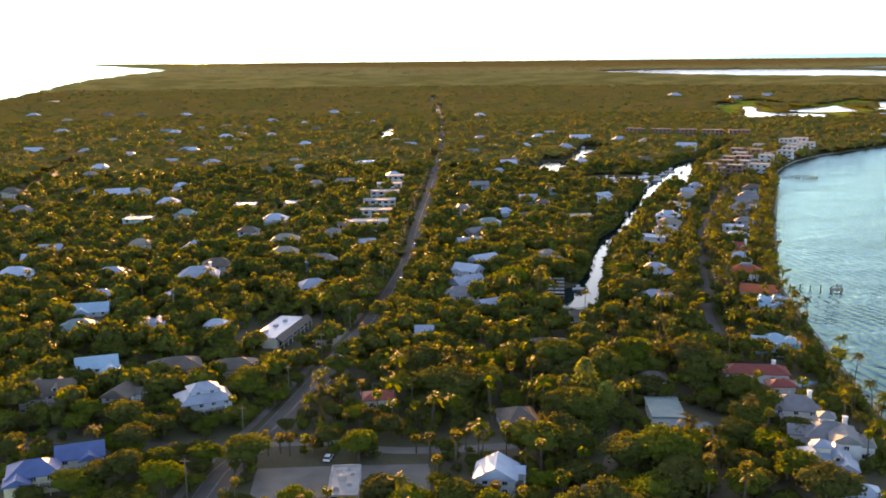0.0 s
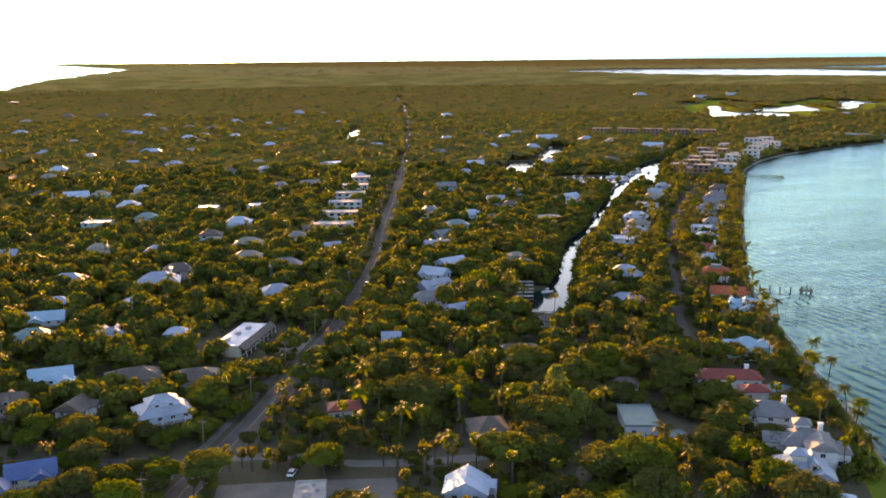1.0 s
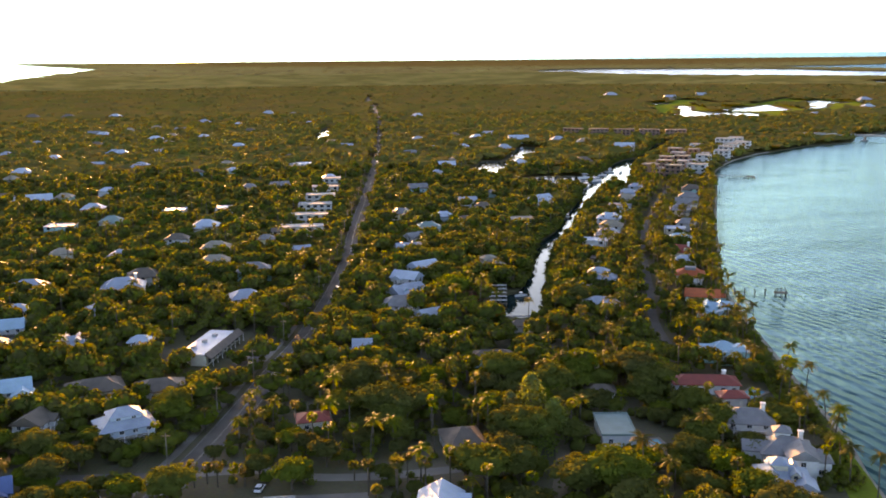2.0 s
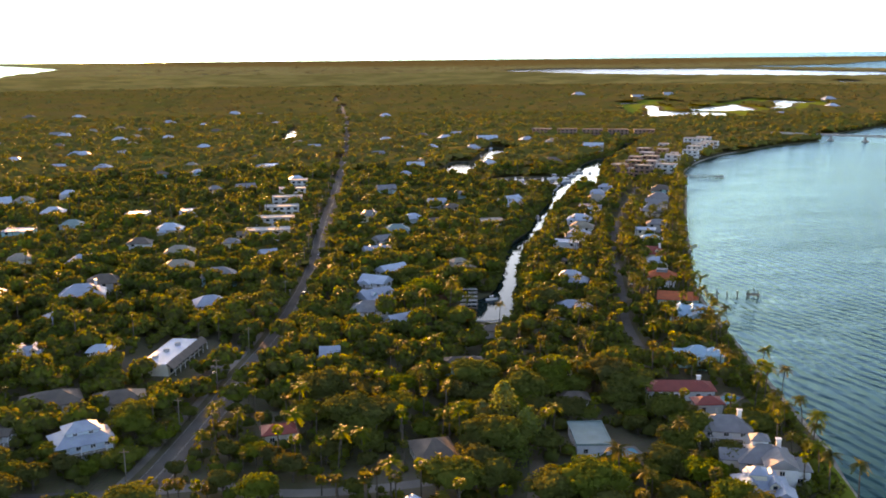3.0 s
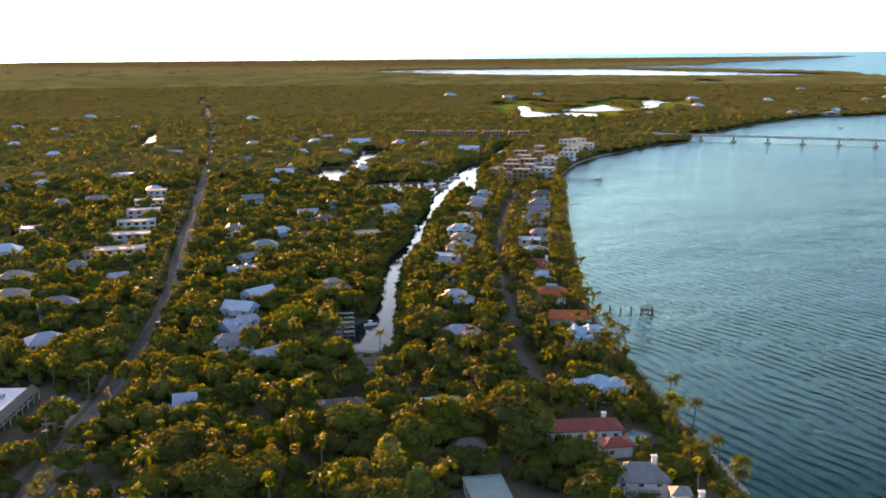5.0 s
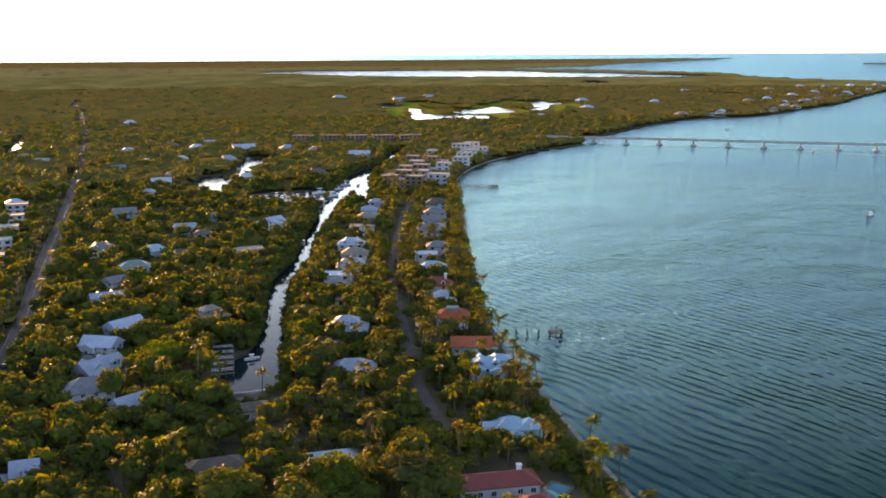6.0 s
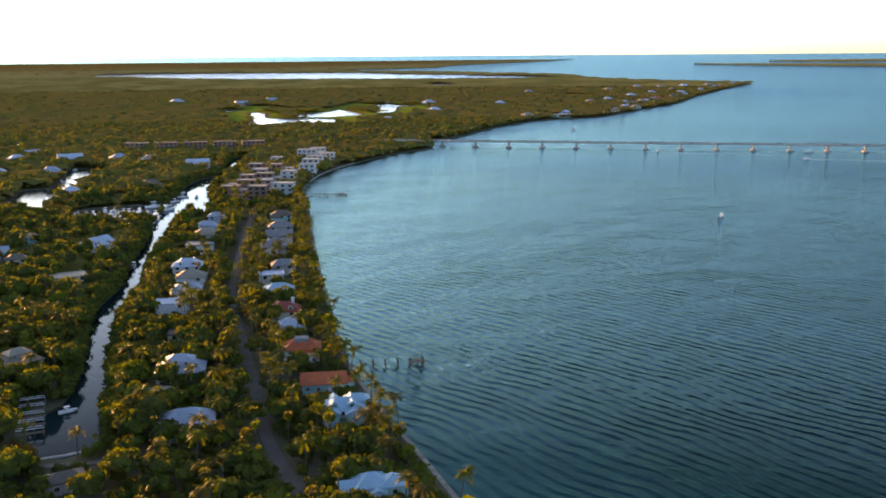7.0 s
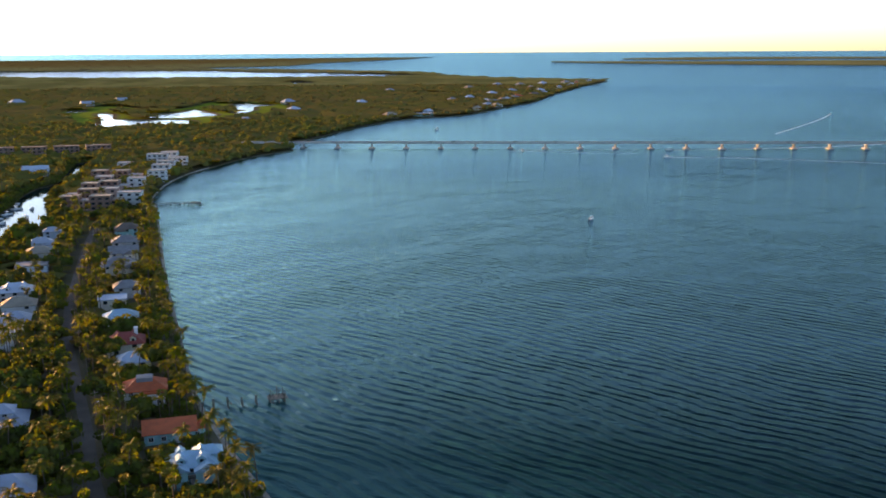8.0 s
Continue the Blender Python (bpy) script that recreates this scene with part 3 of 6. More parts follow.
def house(x, y, w, d, turn, roof, shape, tier=0, dormer=0, wing=0, chimney=0, low=0, wall=None, volumes=(), deck=0):
    k = len(FOOTPRINTS)
    rng = np.random.default_rng(100 + k)
    FOOTPRINTS.append((x, y, 0.5 * max(w, d) + 1.5, 13.0 if x > 118 and 340 < y < 800 else (15.0 if roof == "teal" else 10.0) if low else 9.0 if y < 345 else 4.5))
    far = math.hypot(x - 20, y - 80)
    eave = 3.4 if low else (5.1 if far < 900 else 4.6)
    pick = int(rng.integers(0, 6)) if roof not in ("white", "pale", "aqua") else int(rng.choice([0, 0, 0, 1, 2, 3]))
    colour, wmat = next(q for q in WALLS if q[0] == wall) if wall else WALLS[pick]
    rmat = ROOFS[roof]
    top = new("house")
    top.matrix_basis = Matrix.Translation(laid([(x, y, GROUND)])[0]) @ pose(0, 0, 0, 0, 0, turn)
    form = {"hip": "hipped", "gable": "gabled", "flat": "flat"}[shape]
    tagged(top, f"{'low ' if low else ''}{colour} house with {form} {WORDS[roof]} roof{' and dormers' if dormer else ''} among trees", "house", "houses of the village")
    rise = (0.0 if shape == "flat" else (d / 2 + 0.7) * (0.42 if low else 0.55))
    z0 = 0.0
    part("wall", wall_mesh(w, d, z0, eave, rise, wmat, shape), top)
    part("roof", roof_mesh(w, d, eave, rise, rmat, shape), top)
    if tier:
        part("clerestory", box_mesh("clerestory", wmat, (-w * 0.28, -d * 0.26, eave + rise * 0.3, w * 0.28, d * 0.26, eave + rise * 0.62 + 0.8)), top)
        part("upper_roof", roof_mesh(w * 0.56, d * 0.52, eave + rise * 0.62 + 0.8, d * 0.17, rmat, "hip", 0.7), top)
        for sx in (-0.14, 0.14):
            q = part("window", WINDOW_FRAME, top, pose(sx * w, -d * 0.26 - 0.02, eave + rise * 0.5 + 0.45) @ Matrix.Diagonal((0.9, 1, 0.6, 1)))
            part("pane", PANE, q)
    if dormer:
        for sx in (-0.22, 0.22):
            for sy, rz in ((-1, 0), (1, 180)):
                base = pose(sx * w, sy * d * 0.27, eave, 0, 0, rz)
                q = part("dormer", mesh("dormer", [(-1.1, -1.6, 0.2), (1.1, -1.6, 0.2), (1.1, 1.4, 0.9), (-1.1, 1.4, 0.9), (-1.1, -1.6, 1.8), (1.1, -1.6, 1.8), (1.1, 1.4, 1.8), (-1.1, 1.4, 1.8), (0, -1.6, 2.7), (0, 1.4, 2.7)], [(3, 2, 1, 0), (0, 1, 5, 8, 4), (1, 2, 6, 5), (2, 3, 7, 9, 6), (3, 0, 4, 7)], wmat), top, base)
                part("dormer_roof", mesh("dormer_roof", [(-1.4, -1.9, 1.6), (0, -1.9, 2.85), (1.4, -1.9, 1.6), (-1.4, 1.5, 1.6), (0, 1.5, 2.85), (1.4, 1.5, 1.6), (-1.4, -1.9, 1.45), (0, -1.9, 2.7), (1.4, -1.9, 1.45), (-1.4, 1.5, 1.45), (0, 1.5, 2.7), (1.4, 1.5, 1.45)], [(1, 4, 3, 0), (2, 5, 4, 1), (9, 10, 7, 6), (10, 11, 8, 7), (0, 6, 7, 1), (1, 7, 8, 2), (0, 3, 9, 6), (5, 2, 8, 11)], rmat), q)
                part("pane", PANE, q, pose(0, -1.62, 1.25) @ Matrix.Diagonal((0.8, 1, 0.7, 1)))
    if wing:
        ww, wd, s = w * 0.5, d * 0.6, 1 if rng.random() < 0.5 else -1
        m = pose(s * w * 0.32, -d * 0.55, 0, 0, 0, 90)
        part("wing_wall", wall_mesh(wd, ww, 0, eave * 0.86, ww * 0.26, wmat, "gable"), top, m)
        part("wing_roof", roof_mesh(wd, ww, eave * 0.86, ww * 0.3, rmat, "gable", 0.5), top, m)
    if not volumes and not wing and not low and not tier and shape != "flat" and far < 1000 and (shape == "gable" or rng.random() < 0.45):
        s = 1 if rng.random() < 0.5 else -1
        if shape == "gable":
            volumes = ((s * w * 0.2, -d * 0.38, d * 0.62, w * 0.42, eave * 0.96, 90, "gable"),)
        else:
            volumes = ((s * w * 0.3, -d * 0.4, w * 0.45, d * 0.5, eave * 0.8, 0, "hip"),)
    for vx, vy, vw, vd, ve, vt, vs in volumes:
        m = pose(vx, vy, 0, 0, 0, vt)
        vr = 0 if vs == "flat" else vd * 0.33
        part("wing_wall", wall_mesh(vw, vd, 0, ve, vr, wmat, vs), top, m)
        part("wing_roof", roof_mesh(vw, vd, ve, vr, rmat, vs, 0.5), top, m)
        for i in range(max(1, int(vw / 3.5))):
            u = (i + 0.5) / max(1, int(vw / 3.5)) * vw - vw / 2
            for z in ([1.9, 4.3] if ve > 5 else [1.8]):
                q = part("window", WINDOW_FRAME, top, m @ pose(u, -vd / 2 - 0.02, z))
                part("pane", PANE, q)
        for sx in (-1, 1):
            q = part("window", WINDOW_FRAME, top, m @ pose(sx * (vw / 2 + 0.02), 0, ve - 1.4, 0, 0, 90 * sx))
            part("pane", PANE, q)
    if deck:
        part("roof_deck", box_mesh("roof_deck", ROOFS["grey"], (-w * 0.2, -d * 0.22, eave + rise * 0.45, w * 0.2, d * 0.22, eave + rise * 1.02)), top)
    if chimney:
        part("chimney", box_mesh("chimney", TRIM, (-0.6, -0.5, 0, 0.6, 0.5, eave + rise + 0.9), (-0.75, -0.65, eave + rise + 0.9, 0.75, 0.65, eave + rise + 1.2)), top, pose(w * 0.3, d * 0.12, 0))
    # openings on the four sides
    fine = far < 420
    rows = [1.7] if low else [1.9, 4.3]
    for (length, m) in ((w, pose(0, -d / 2, 0)), (d, pose(w / 2, 0, 0, 0, 0, 90)), (d, pose(-w / 2, 0, 0, 0, 0, -90)), (w, pose(0, d / 2, 0, 0, 0, 180))):
        back = m.translation.y > 0 and abs(m.translation.x) < 0.1
        if back and not fine or far > 1400 and m.translation.y == 0:
            continue
        n = max(2, int(length / (3.4 if fine else 4.6)))
        for z in rows:
            for i in range(n):
                u = (i + 0.5) / n * length - length / 2
                if z < 2 and i == n // 2 and m.translation.y < 0:
                    part("door", DOOR, top, m @ pose(u, 0, 0.02))
                    continue
                if fine:
                    q = part("window", WINDOW_FRAME, top, m @ pose(u, -0.02, z))
                    part("pane", PANE, q)
                elif rng.random() < (0.7 if far < 750 else 0.34 if far < 1400 else 0.2):
                    part("window", FAR_WINDOW, top, m @ pose(u, -0.02, z))
    if fine and not low:
        part("porch_deck", box_mesh("porch_deck", WOOD, (-w * 0.35, -2.4, 2.75, w * 0.35, 0, 2.95)), top, pose(0, -d / 2, 0))
        for i in range(4):
            part("porch_post", box_mesh("porch_post", TRIM, (-0.1, -0.1, 0, 0.1, 0.1, eave - 0.2)), top, pose(w * (-0.33 + 0.22 * i), -d / 2 - 2.25, 0))
        part("porch_rail", box_mesh("porch_rail", TRIM, (-w * 0.35, -2.38, 3.8, w * 0.35, -2.3, 3.9), (-w * 0.35, -2.36, 3.35, w * 0.35, -2.32, 3.42)), top, pose(0, -d / 2, 0))
    return top


house(-106, 237, 11.9, 9.0, 20, "blue", "hip", wing=1)
house(-98, 248, 11.4, 8.5, 20, "blue", "gable")
house(-127, 299, 15.0, 11.0, 10, "brown", "gable", dormer=1, wall="grey")
house(-102, 296, 10.5, 8.5, 80, "brown", "gable", wall="white")
house(-75, 291, 15.1, 11.3, 25, "pale", "hip", tier=1)
house(-94, 329, 17.0, 12.5, 20, "brown", "hip", low=1, wall="grey")
house(-120, 325, 13.0, 9.5, 20, "aqua", "gable", wing=1)
house(-144, 374, 13.4, 10.0, 15, "teal", "hip")
house(-149, 400, 15.0, 9.5, 15, "aqua", "gable")
house(-115, 375, 10.7, 8.1, 10, "pale", "hip", dormer=1)
house(-153, 427, 10.1, 7.6, 10, "white", "hip")
house(-117, 426, 12.1, 9.1, 30, "pale", "hip")
house(-90, 376, 8.0, 6.0, 0, "white", "hip")
house(-60, 441, 13.6, 10.2, 20, "pale", "hip")
house(-13.5, 358, 8.5, 9.0, 0, "pale", "hip", low=1, wall="white", volumes=((6.2, 0.5, 6.5, 8.5, 5.8, 0, "gable"),))
house(-210, 470, 17.2, 12.9, 10, "white", "hip", wing=1)
house(-216, 508, 11.3, 8.5, 10, "white", "gable")
house(-218, 535, 11.3, 8.5, 10, "pale", "gable")
house(-162, 468, 16.6, 12.4, 10, "pale", "hip")
house(-119, 466, 18.7, 14.0, 10, "pale", "hip", chimney=1)
house(-137, 538, 14.5, 10.9, 0, "pale", "hip", dormer=1)
house(-172, 549, 11.6, 8.7, 10, "tan", "hip")
house(-200, 637, 17.1, 12.8, 0, "pale", "flat")
house(-294, 678, 14.2, 10.7, 10, "grey", "hip")
house(-253, 758, 17.6, 13.2, 20, "white", "gable")
house(-329, 941, 18.5, 13.9, 10, "white", "hip")
house(-339, 1066, 16.0, 12.0, 10, "white", "hip")
house(-141, 695, 14.6, 10.9, 0, "white", "flat")
house(-106, 701, 15.5, 11.6, 0, "pale", "flat")
house(-109, 630, 15.4, 11.6, 0, "white", "hip")
house(-91, 557, 15.0, 11.3, 0, "tan", "hip")
house(-85, 516, 17.0, 12.7, 0, "tan", "hip")
house(-115, 489, 15.0, 11.2, 10, "brown", "hip")
house(-63, 496, 16.4, 12.3, 10, "grey", "hip")
house(-66, 580, 9.5, 7.1, 0, "grey", "hip")
house(-231, 983, 15.9, 11.9, 0, "pale", "hip")
house(-291, 1119, 16.7, 12.6, 0, "pale", "hip")
house(-276, 992, 14.9, 11.2, 0, "pale", "gable")
house(-74, 974, 24.7, 18.5, 0, "white", "flat")
house(-43, 546, 8.3, 6.2, 20, "pale", "gable")
house(-940, 2420, 34.0, 25.5, 0, "white", "flat")
house(-319, 887, 13.3, 10.0, 0, "tan", "hip")
house(-467, 1123, 19.4, 14.5, 0, "white", "gable")
house(-541, 1404, 24.2, 18.1, 0, "pale", "hip")
house(-105, 811, 10.3, 7.8, 0, "grey", "hip")
house(-238, 769, 12.5, 9.4, 0, "tan", "hip")
house(-173, 654, 13.7, 10.3, 0, "teal", "hip")
house(-118, 586, 12.4, 9.3, 0, "brown", "hip")
house(-284, 772, 13.4, 10.1, 0, "brown", "hip")
house(-344, 777, 13.5, 10.1, 0, "brown", "hip")
house(-166, 918, 11.7, 8.8, 0, "brown", "hip")
house(-61, 603, 8.0, 6.0, 0, "brown", "gable")
house(14, 664, 13.2, 9.9, 0, "grey", "hip", dormer=1)
house(41, 648, 12.8, 9.6, 20, "white", "hip")
house(29, 606, 14.9, 11.2, 0, "teal", "hip")
house(20, 577, 10.1, 7.6, 30, "grey", "gable")
house(15, 542, 13.3, 10.0, 10, "pale", "gable", dormer=1)
house(21, 494, 13.4, 10.0, 35, "white", "gable")
house(12, 472, 12.3, 9.2, -30, "white", "gable")
house(11, 443, 14.7, 11.0, 35, "pale", "gable", dormer=1)
house(8, 422, 15.0, 11.3, 0, "grey", "hip")
house(54, 498, 13.5, 10.1, 20, "tan", "hip", tier=1)
house(89, 631, 16.2, 12.2, 0, "tan", "flat")
house(115, 711, 16.5, 12.4, 35, "white", "gable", dormer=1)
house(84, 753, 9.6, 7.2, 0, "grey", "hip")
house(51, 887, 9.2, 6.9, 0, "pale", "hip")
house(64, 946, 15.3, 11.5, 0, "white", "gable")
house(135, 955, 14.3, 10.8, 0, "white", "hip")
house(123, 1249, 18.7, 14.0, 0, "white", "hip")
house(171, 1218, 23.8, 17.8, 0, "white", "gable")
house(218, 1205, 18.0, 13.5, 0, "pale", "hip")
house(67, 1137, 15.7, 11.8, 0, "white", "flat")
house(96, 1134, 13.1, 9.8, 0, "white", "hip")
house(140, 1115, 16.7, 12.5, 0, "pale", "hip")
house(244, 1170, 21.5, 16.1, 0, "tan", "hip")
house(274, 1101, 21.6, 16.2, -20, "white", "gable", dormer=1)
house(198, 960, 18.8, 14.1, 0, "brown", "hip")
house(20, 403, 10.5, 7.9, 30, "pale", "gable")
house(54, 633, 9.6, 7.2, 0, "brown", "hip")
house(48, 1240, 15.7, 11.8, 0, "pale", "hip")
house(71, 689, 10.4, 7.8, 0, "brown", "hip")
house(201, 773, 10.2, 7.6, -18, "pale", "hip")
house(186, 740, 12.2, 9.1, -18, "pale", "hip")
house(178, 712, 13.4, 10.0, -18, "tan", "hip")
house(166, 680, 14.9, 11.2, -18, "grey", "flat")
house(146, 628, 14.3, 10.7, -18, "white", "hip", dormer=1)
house(141, 601, 13.5, 10.1, -18, "tan", "hip")
house(133, 577, 12.8, 9.6, -18, "pale", "hip")
house(121, 554, 13.4, 10.1, -18, "white", "flat")
house(102, 461, 15.6, 11.7, -18, "pale", "hip", tier=1)
house(89, 439, 8.4, 6.3, -20, "tan", "gable")
house(92, 412, 14.9, 11.2, -15, "pale", "hip")
house(113, 504, 10.1, 7.6, -20, "brown", "flat")
house(240, 755, 13.8, 10.3, -18, "brown", "hip")
house(225, 714, 14.1, 10.6, -18, "grey", "hip")
house(214, 684, 14.6, 10.9, -18, "grey", "gable")
house(202, 656, 16.1, 12.1, -18, "grey", "hip", wing=1)
house(189, 605, 11.4, 8.6, -18, "grey", "hip")
house(176, 586, 11.8, 9.6, -18, "white", "flat", wall="cream")
house(169, 554, 12.9, 9.6, -18, "aqua", "hip")
house(159, 519, 13.0, 10.5, -20, "red", "hip", dormer=1, chimney=1, wall="cream")
house(154, 495, 11.1, 8.8, -20, "white", "hip", wall="pale yellow", volumes=((-4, -2.5, 5, 6, 4.4, 90, "gable"),))
house(147, 465, 12.7, 9.9, -20, "terracotta", "hip", deck=1, wall="white", volumes=((2.5, -5.5, 7, 4, 4.4, 0, "flat"),))
house(142, 431, 14.1, 10.6, -20, "terracotta", "gable", low=1, wall="turquoise", volumes=((7.6, -1.5, 4.5, 6, 3.2, 0, "flat"),))
house(136, 400, 11.9, 8.9, -20, "aqua", "hip", dormer=1, wall="turquoise", volumes=((-3.6, -4.2, 6, 5, 5.2, 90, "gable"), (4.4, 2.5, 7, 5, 6.4, 0, "hip"), (3.4, -4.6, 5.5, 5, 4.8, 90, "gable")))
house(121.5, 347, 8.0, 7.5, -12, "aqua", "hip", wall="turquoise", volumes=((-5.5, -0.5, 5, 6, 4.4, 0, "gable"), (5.2, -1.5, 5.5, 7, 4.9, 90, "hip"), (0.5, -4.0, 4, 4, 4.0, 90, "gable")))
house(105, 317, 20.5, 8.5, -8, "red", "hip", low=1, chimney=1, wall="white")
house(109, 303, 8.0, 6.0, -3, "red", "hip", low=1)
house(105, 279, 13.5, 10.0, -15, "grey", "hip", chimney=1, wall="white", volumes=((-7, -1.5, 6, 7, 3.6, 0, "hip"),))
house(107, 257, 12.5, 10.5, -15, "grey", "hip", chimney=1, wall="white", volumes=((-7, -0.5, 8, 6, 5.0, 0, "gable"), (3, -6.5, 8, 7.5, 6.2, 90, "gable"), (8, -4, 5, 7, 4.6, 0, "hip"), (-1, 2, 4, 4, 9.2, 0, "hip")))
house(99, 240, 12.0, 9.5, -15, "pale", "hip", dormer=1, wall="cream", volumes=((4.5, -4.6, 6, 5.5, 5.0, 90, "gable"), (-6.5, -2, 6, 6, 3.6, 0, "hip"), (-1, 0, 4, 4, 8.6, 0, "hip")))
house(99, 219, 9.5, 7.1, -10, "white", "hip")
house(66.5, 281, 9.5, 16.5, -4, "teal", "flat", low=1)
house(68, 345, 15.3, 8.4, -3, "white", "hip", low=1)
house(69, 312, 8.9, 6.7, -5, "brown", "hip", low=1)
house(13, 233, 9.5, 10, 82, "white", "gable", wall="white")
house(38, 224, 8.0, 6.0, 0, "pale", "flat", low=1)
house(-21, 295, 9.4, 7.0, 10, "red", "hip", low=1, wall="cream")
house(39, 351, 15.1, 8.3, 0, "brown", "hip", low=1)
house(672, 2267, 25.9, 19.4, 0, "pale", "gable")
house(569, 2418, 34.0, 25.5, 0, "pale", "hip")
house(784, 2389, 22.9, 17.1, 0, "pale", "gable")
house(719, 1606, 19.6, 14.7, 0, "pale", "hip")
house(1035, 2069, 26.6, 19.9, 0, "pale", "hip")
house(916, 1818, 21.1, 15.8, 0, "white", "hip")
house(1023, 1550, 29.1, 21.8, 0, "white", "flat")
house(954, 1550, 24.6, 18.4, 0, "tan", "hip")
house(1450, 1973, 20.9, 15.6, 0, "white", "hip")
house(1382, 1826, 19.4, 14.6, 0, "pale", "hip")
house(1440, 1840, 19.8, 14.9, 0, "tan", "hip")
house(1527, 1904, 20.8, 15.6, 0, "grey", "hip")
house(1623, 2103, 22.7, 17.0, 0, "white", "hip")
house(1774, 2205, 24.3, 18.2, 0, "pale", "hip")
house(1947, 2321, 26.0, 19.5, 0, "tan", "hip")
house(2078, 2523, 28.2, 21.2, 0, "grey", "hip")
house(2199, 2553, 29.1, 21.8, 0, "white", "hip")
house(2027, 2572, 28.3, 21.2, 0, "pale", "hip")
house(1816, 2445, 26.2, 19.7, 0, "tan", "hip")
house(2328, 2584, 30.0, 22.5, 0, "grey", "hip")
house(1154, 1964, 19.2, 14.4, 0, "white", "hip")
house(1532, 2430, 24.6, 18.5, 0, "pale", "hip")
house(1287, 1673, 17.8, 13.3, 0, "tan", "hip")
house(1357, 1914, 19.9, 14.9, 0, "grey", "hip")
house(66, 1701, 21.4, 16.1, 0, "white", "hip")
house(-57, 1211, 15.3, 11.5, 0, "tan", "hip")
house(-755, 1830, 23.0, 17.3, 0, "pale", "hip")
house(-611, 1808, 22.7, 17.0, 0, "brown", "hip")
house(-374, 1383, 17.5, 13.1, 0, "white", "hip")
house(-325, 1486, 18.7, 14.0, 0, "tan", "hip")
house(-277, 1606, 20.2, 15.2, 0, "pale", "hip")
house(-546, 1798, 22.6, 17.0, 0, "brown", "hip")
house(-461, 1784, 22.4, 16.8, 0, "white", "hip")
house(-627, 1656, 20.8, 15.6, 0, "tan", "hip")
house(-418, 1251, 15.8, 11.9, 0, "pale", "hip")
house(-340, 1226, 15.5, 11.6, 0, "brown", "hip")
house(-228, 1317, 16.6, 12.5, 0, "white", "hip")
house(-257, 1233, 15.6, 11.7, 0, "tan", "hip")
house(-406, 1117, 14.1, 10.6, 0, "pale", "hip")
house(-180, 1411, 17.8, 13.3, 0, "brown", "hip")
house(-165, 1184, 15.0, 11.2, 0, "white", "hip")
house(-150, 991, 12.6, 9.4, 0, "tan", "hip")
house(-200, 1828, 23.0, 17.2, 0, "pale", "hip")
house(-355, 1450, 17, 12.8, 21, "tan", "hip")
house(-391, 1402, 16, 12.0, -6, "grey", "gable")
house(-284, 1119, 15, 11.2, 17, "white", "hip")
house(-243, 1128, 12, 9.0, 13, "pale", "gable")
house(-284, 1293, 20, 15.0, -14, "white", "hip")
house(-272, 1334, 18, 13.5, 9, "tan", "hip")
house(-283, 1451, 16, 12.0, -18, "grey", "gable")
house(-215, 1544, 15, 11.2, 5, "white", "hip")
house(-92, 1046, 14, 10.5, -22, "brown", "hip")
house(-134, 927, 12, 9.0, 24, "white", "hip")
house(-81, 815, 14, 10.5, 20, "grey", "gable")
house(-214, 800, 12, 9.0, -7, "white", "hip")
house(-43, 863, 12, 9.0, 12, "white", "hip")
house(-152, 1796, 15, 11.2, -15, "tan", "hip")
house(30, 788, 14, 10.5, 8, "grey", "gable")
house(97, 1292, 16, 12.0, -8, "brown", "hip")
house(144, 1307, 15, 11.2, 15, "pale", "gable")
house(-200, 709, 15, 11.2, 7, "white", "hip")
house(63, 713, 12, 9.0, 3, "pale", "gable")
house(77, 996, 14, 10.5, -1, "tan", "hip")
house(33, 1070, 12, 9.0, 22, "grey", "gable")
house(-107, 1553, 15, 11.2, -5, "white", "hip")
house(-37, 1160, 13, 9.8, -9, "pale", "gable")
house(1068, 1601, 19, 13.0, 35, "white", "gable")
house(1199, 1625, 19, 13.5, 38, "tan", "hip")
house(1289, 1705, 21, 14.4, 6, "pale", "hip")
house(1373, 1793, 19, 13.2, -27, "grey", "gable")
house(1470, 1862, 18, 12.8, 31, "white", "hip")
house(1565, 1935, 22, 15.3, -6, "terracotta", "hip")
house(1669, 1996, 22, 15.2, 5, "brown", "gable")
house(1766, 2066, 19, 13.5, 34, "pale", "hip")
house(1842, 2164, 22, 15.1, -24, "white", "hip")
house(1956, 2213, 18, 12.9, 13, "tan", "gable")
house(2039, 2302, 19, 13.0, -11, "pale", "hip")
house(2139, 2369, 17, 11.6, 36, "grey", "hip")
house(2228, 2449, 19, 13.6, 31, "white", "gable")
house(2322, 2525, 17, 11.8, 35, "terracotta", "hip")
house(2406, 2612, 18, 12.9, -1, "brown", "hip")
house(2516, 2666, 17, 11.6, 14, "pale", "gable")
house(55, 391, 9.5, 6.5, 3, "brown", "hip", low=1, wall="grey")
house(22, 275, 10.5, 15.0, 8, "brown", "hip", low=1, wall="cream")
house(-73, 328, 15.0, 11.0, 12, "brown", "hip", low=1, wall="grey")


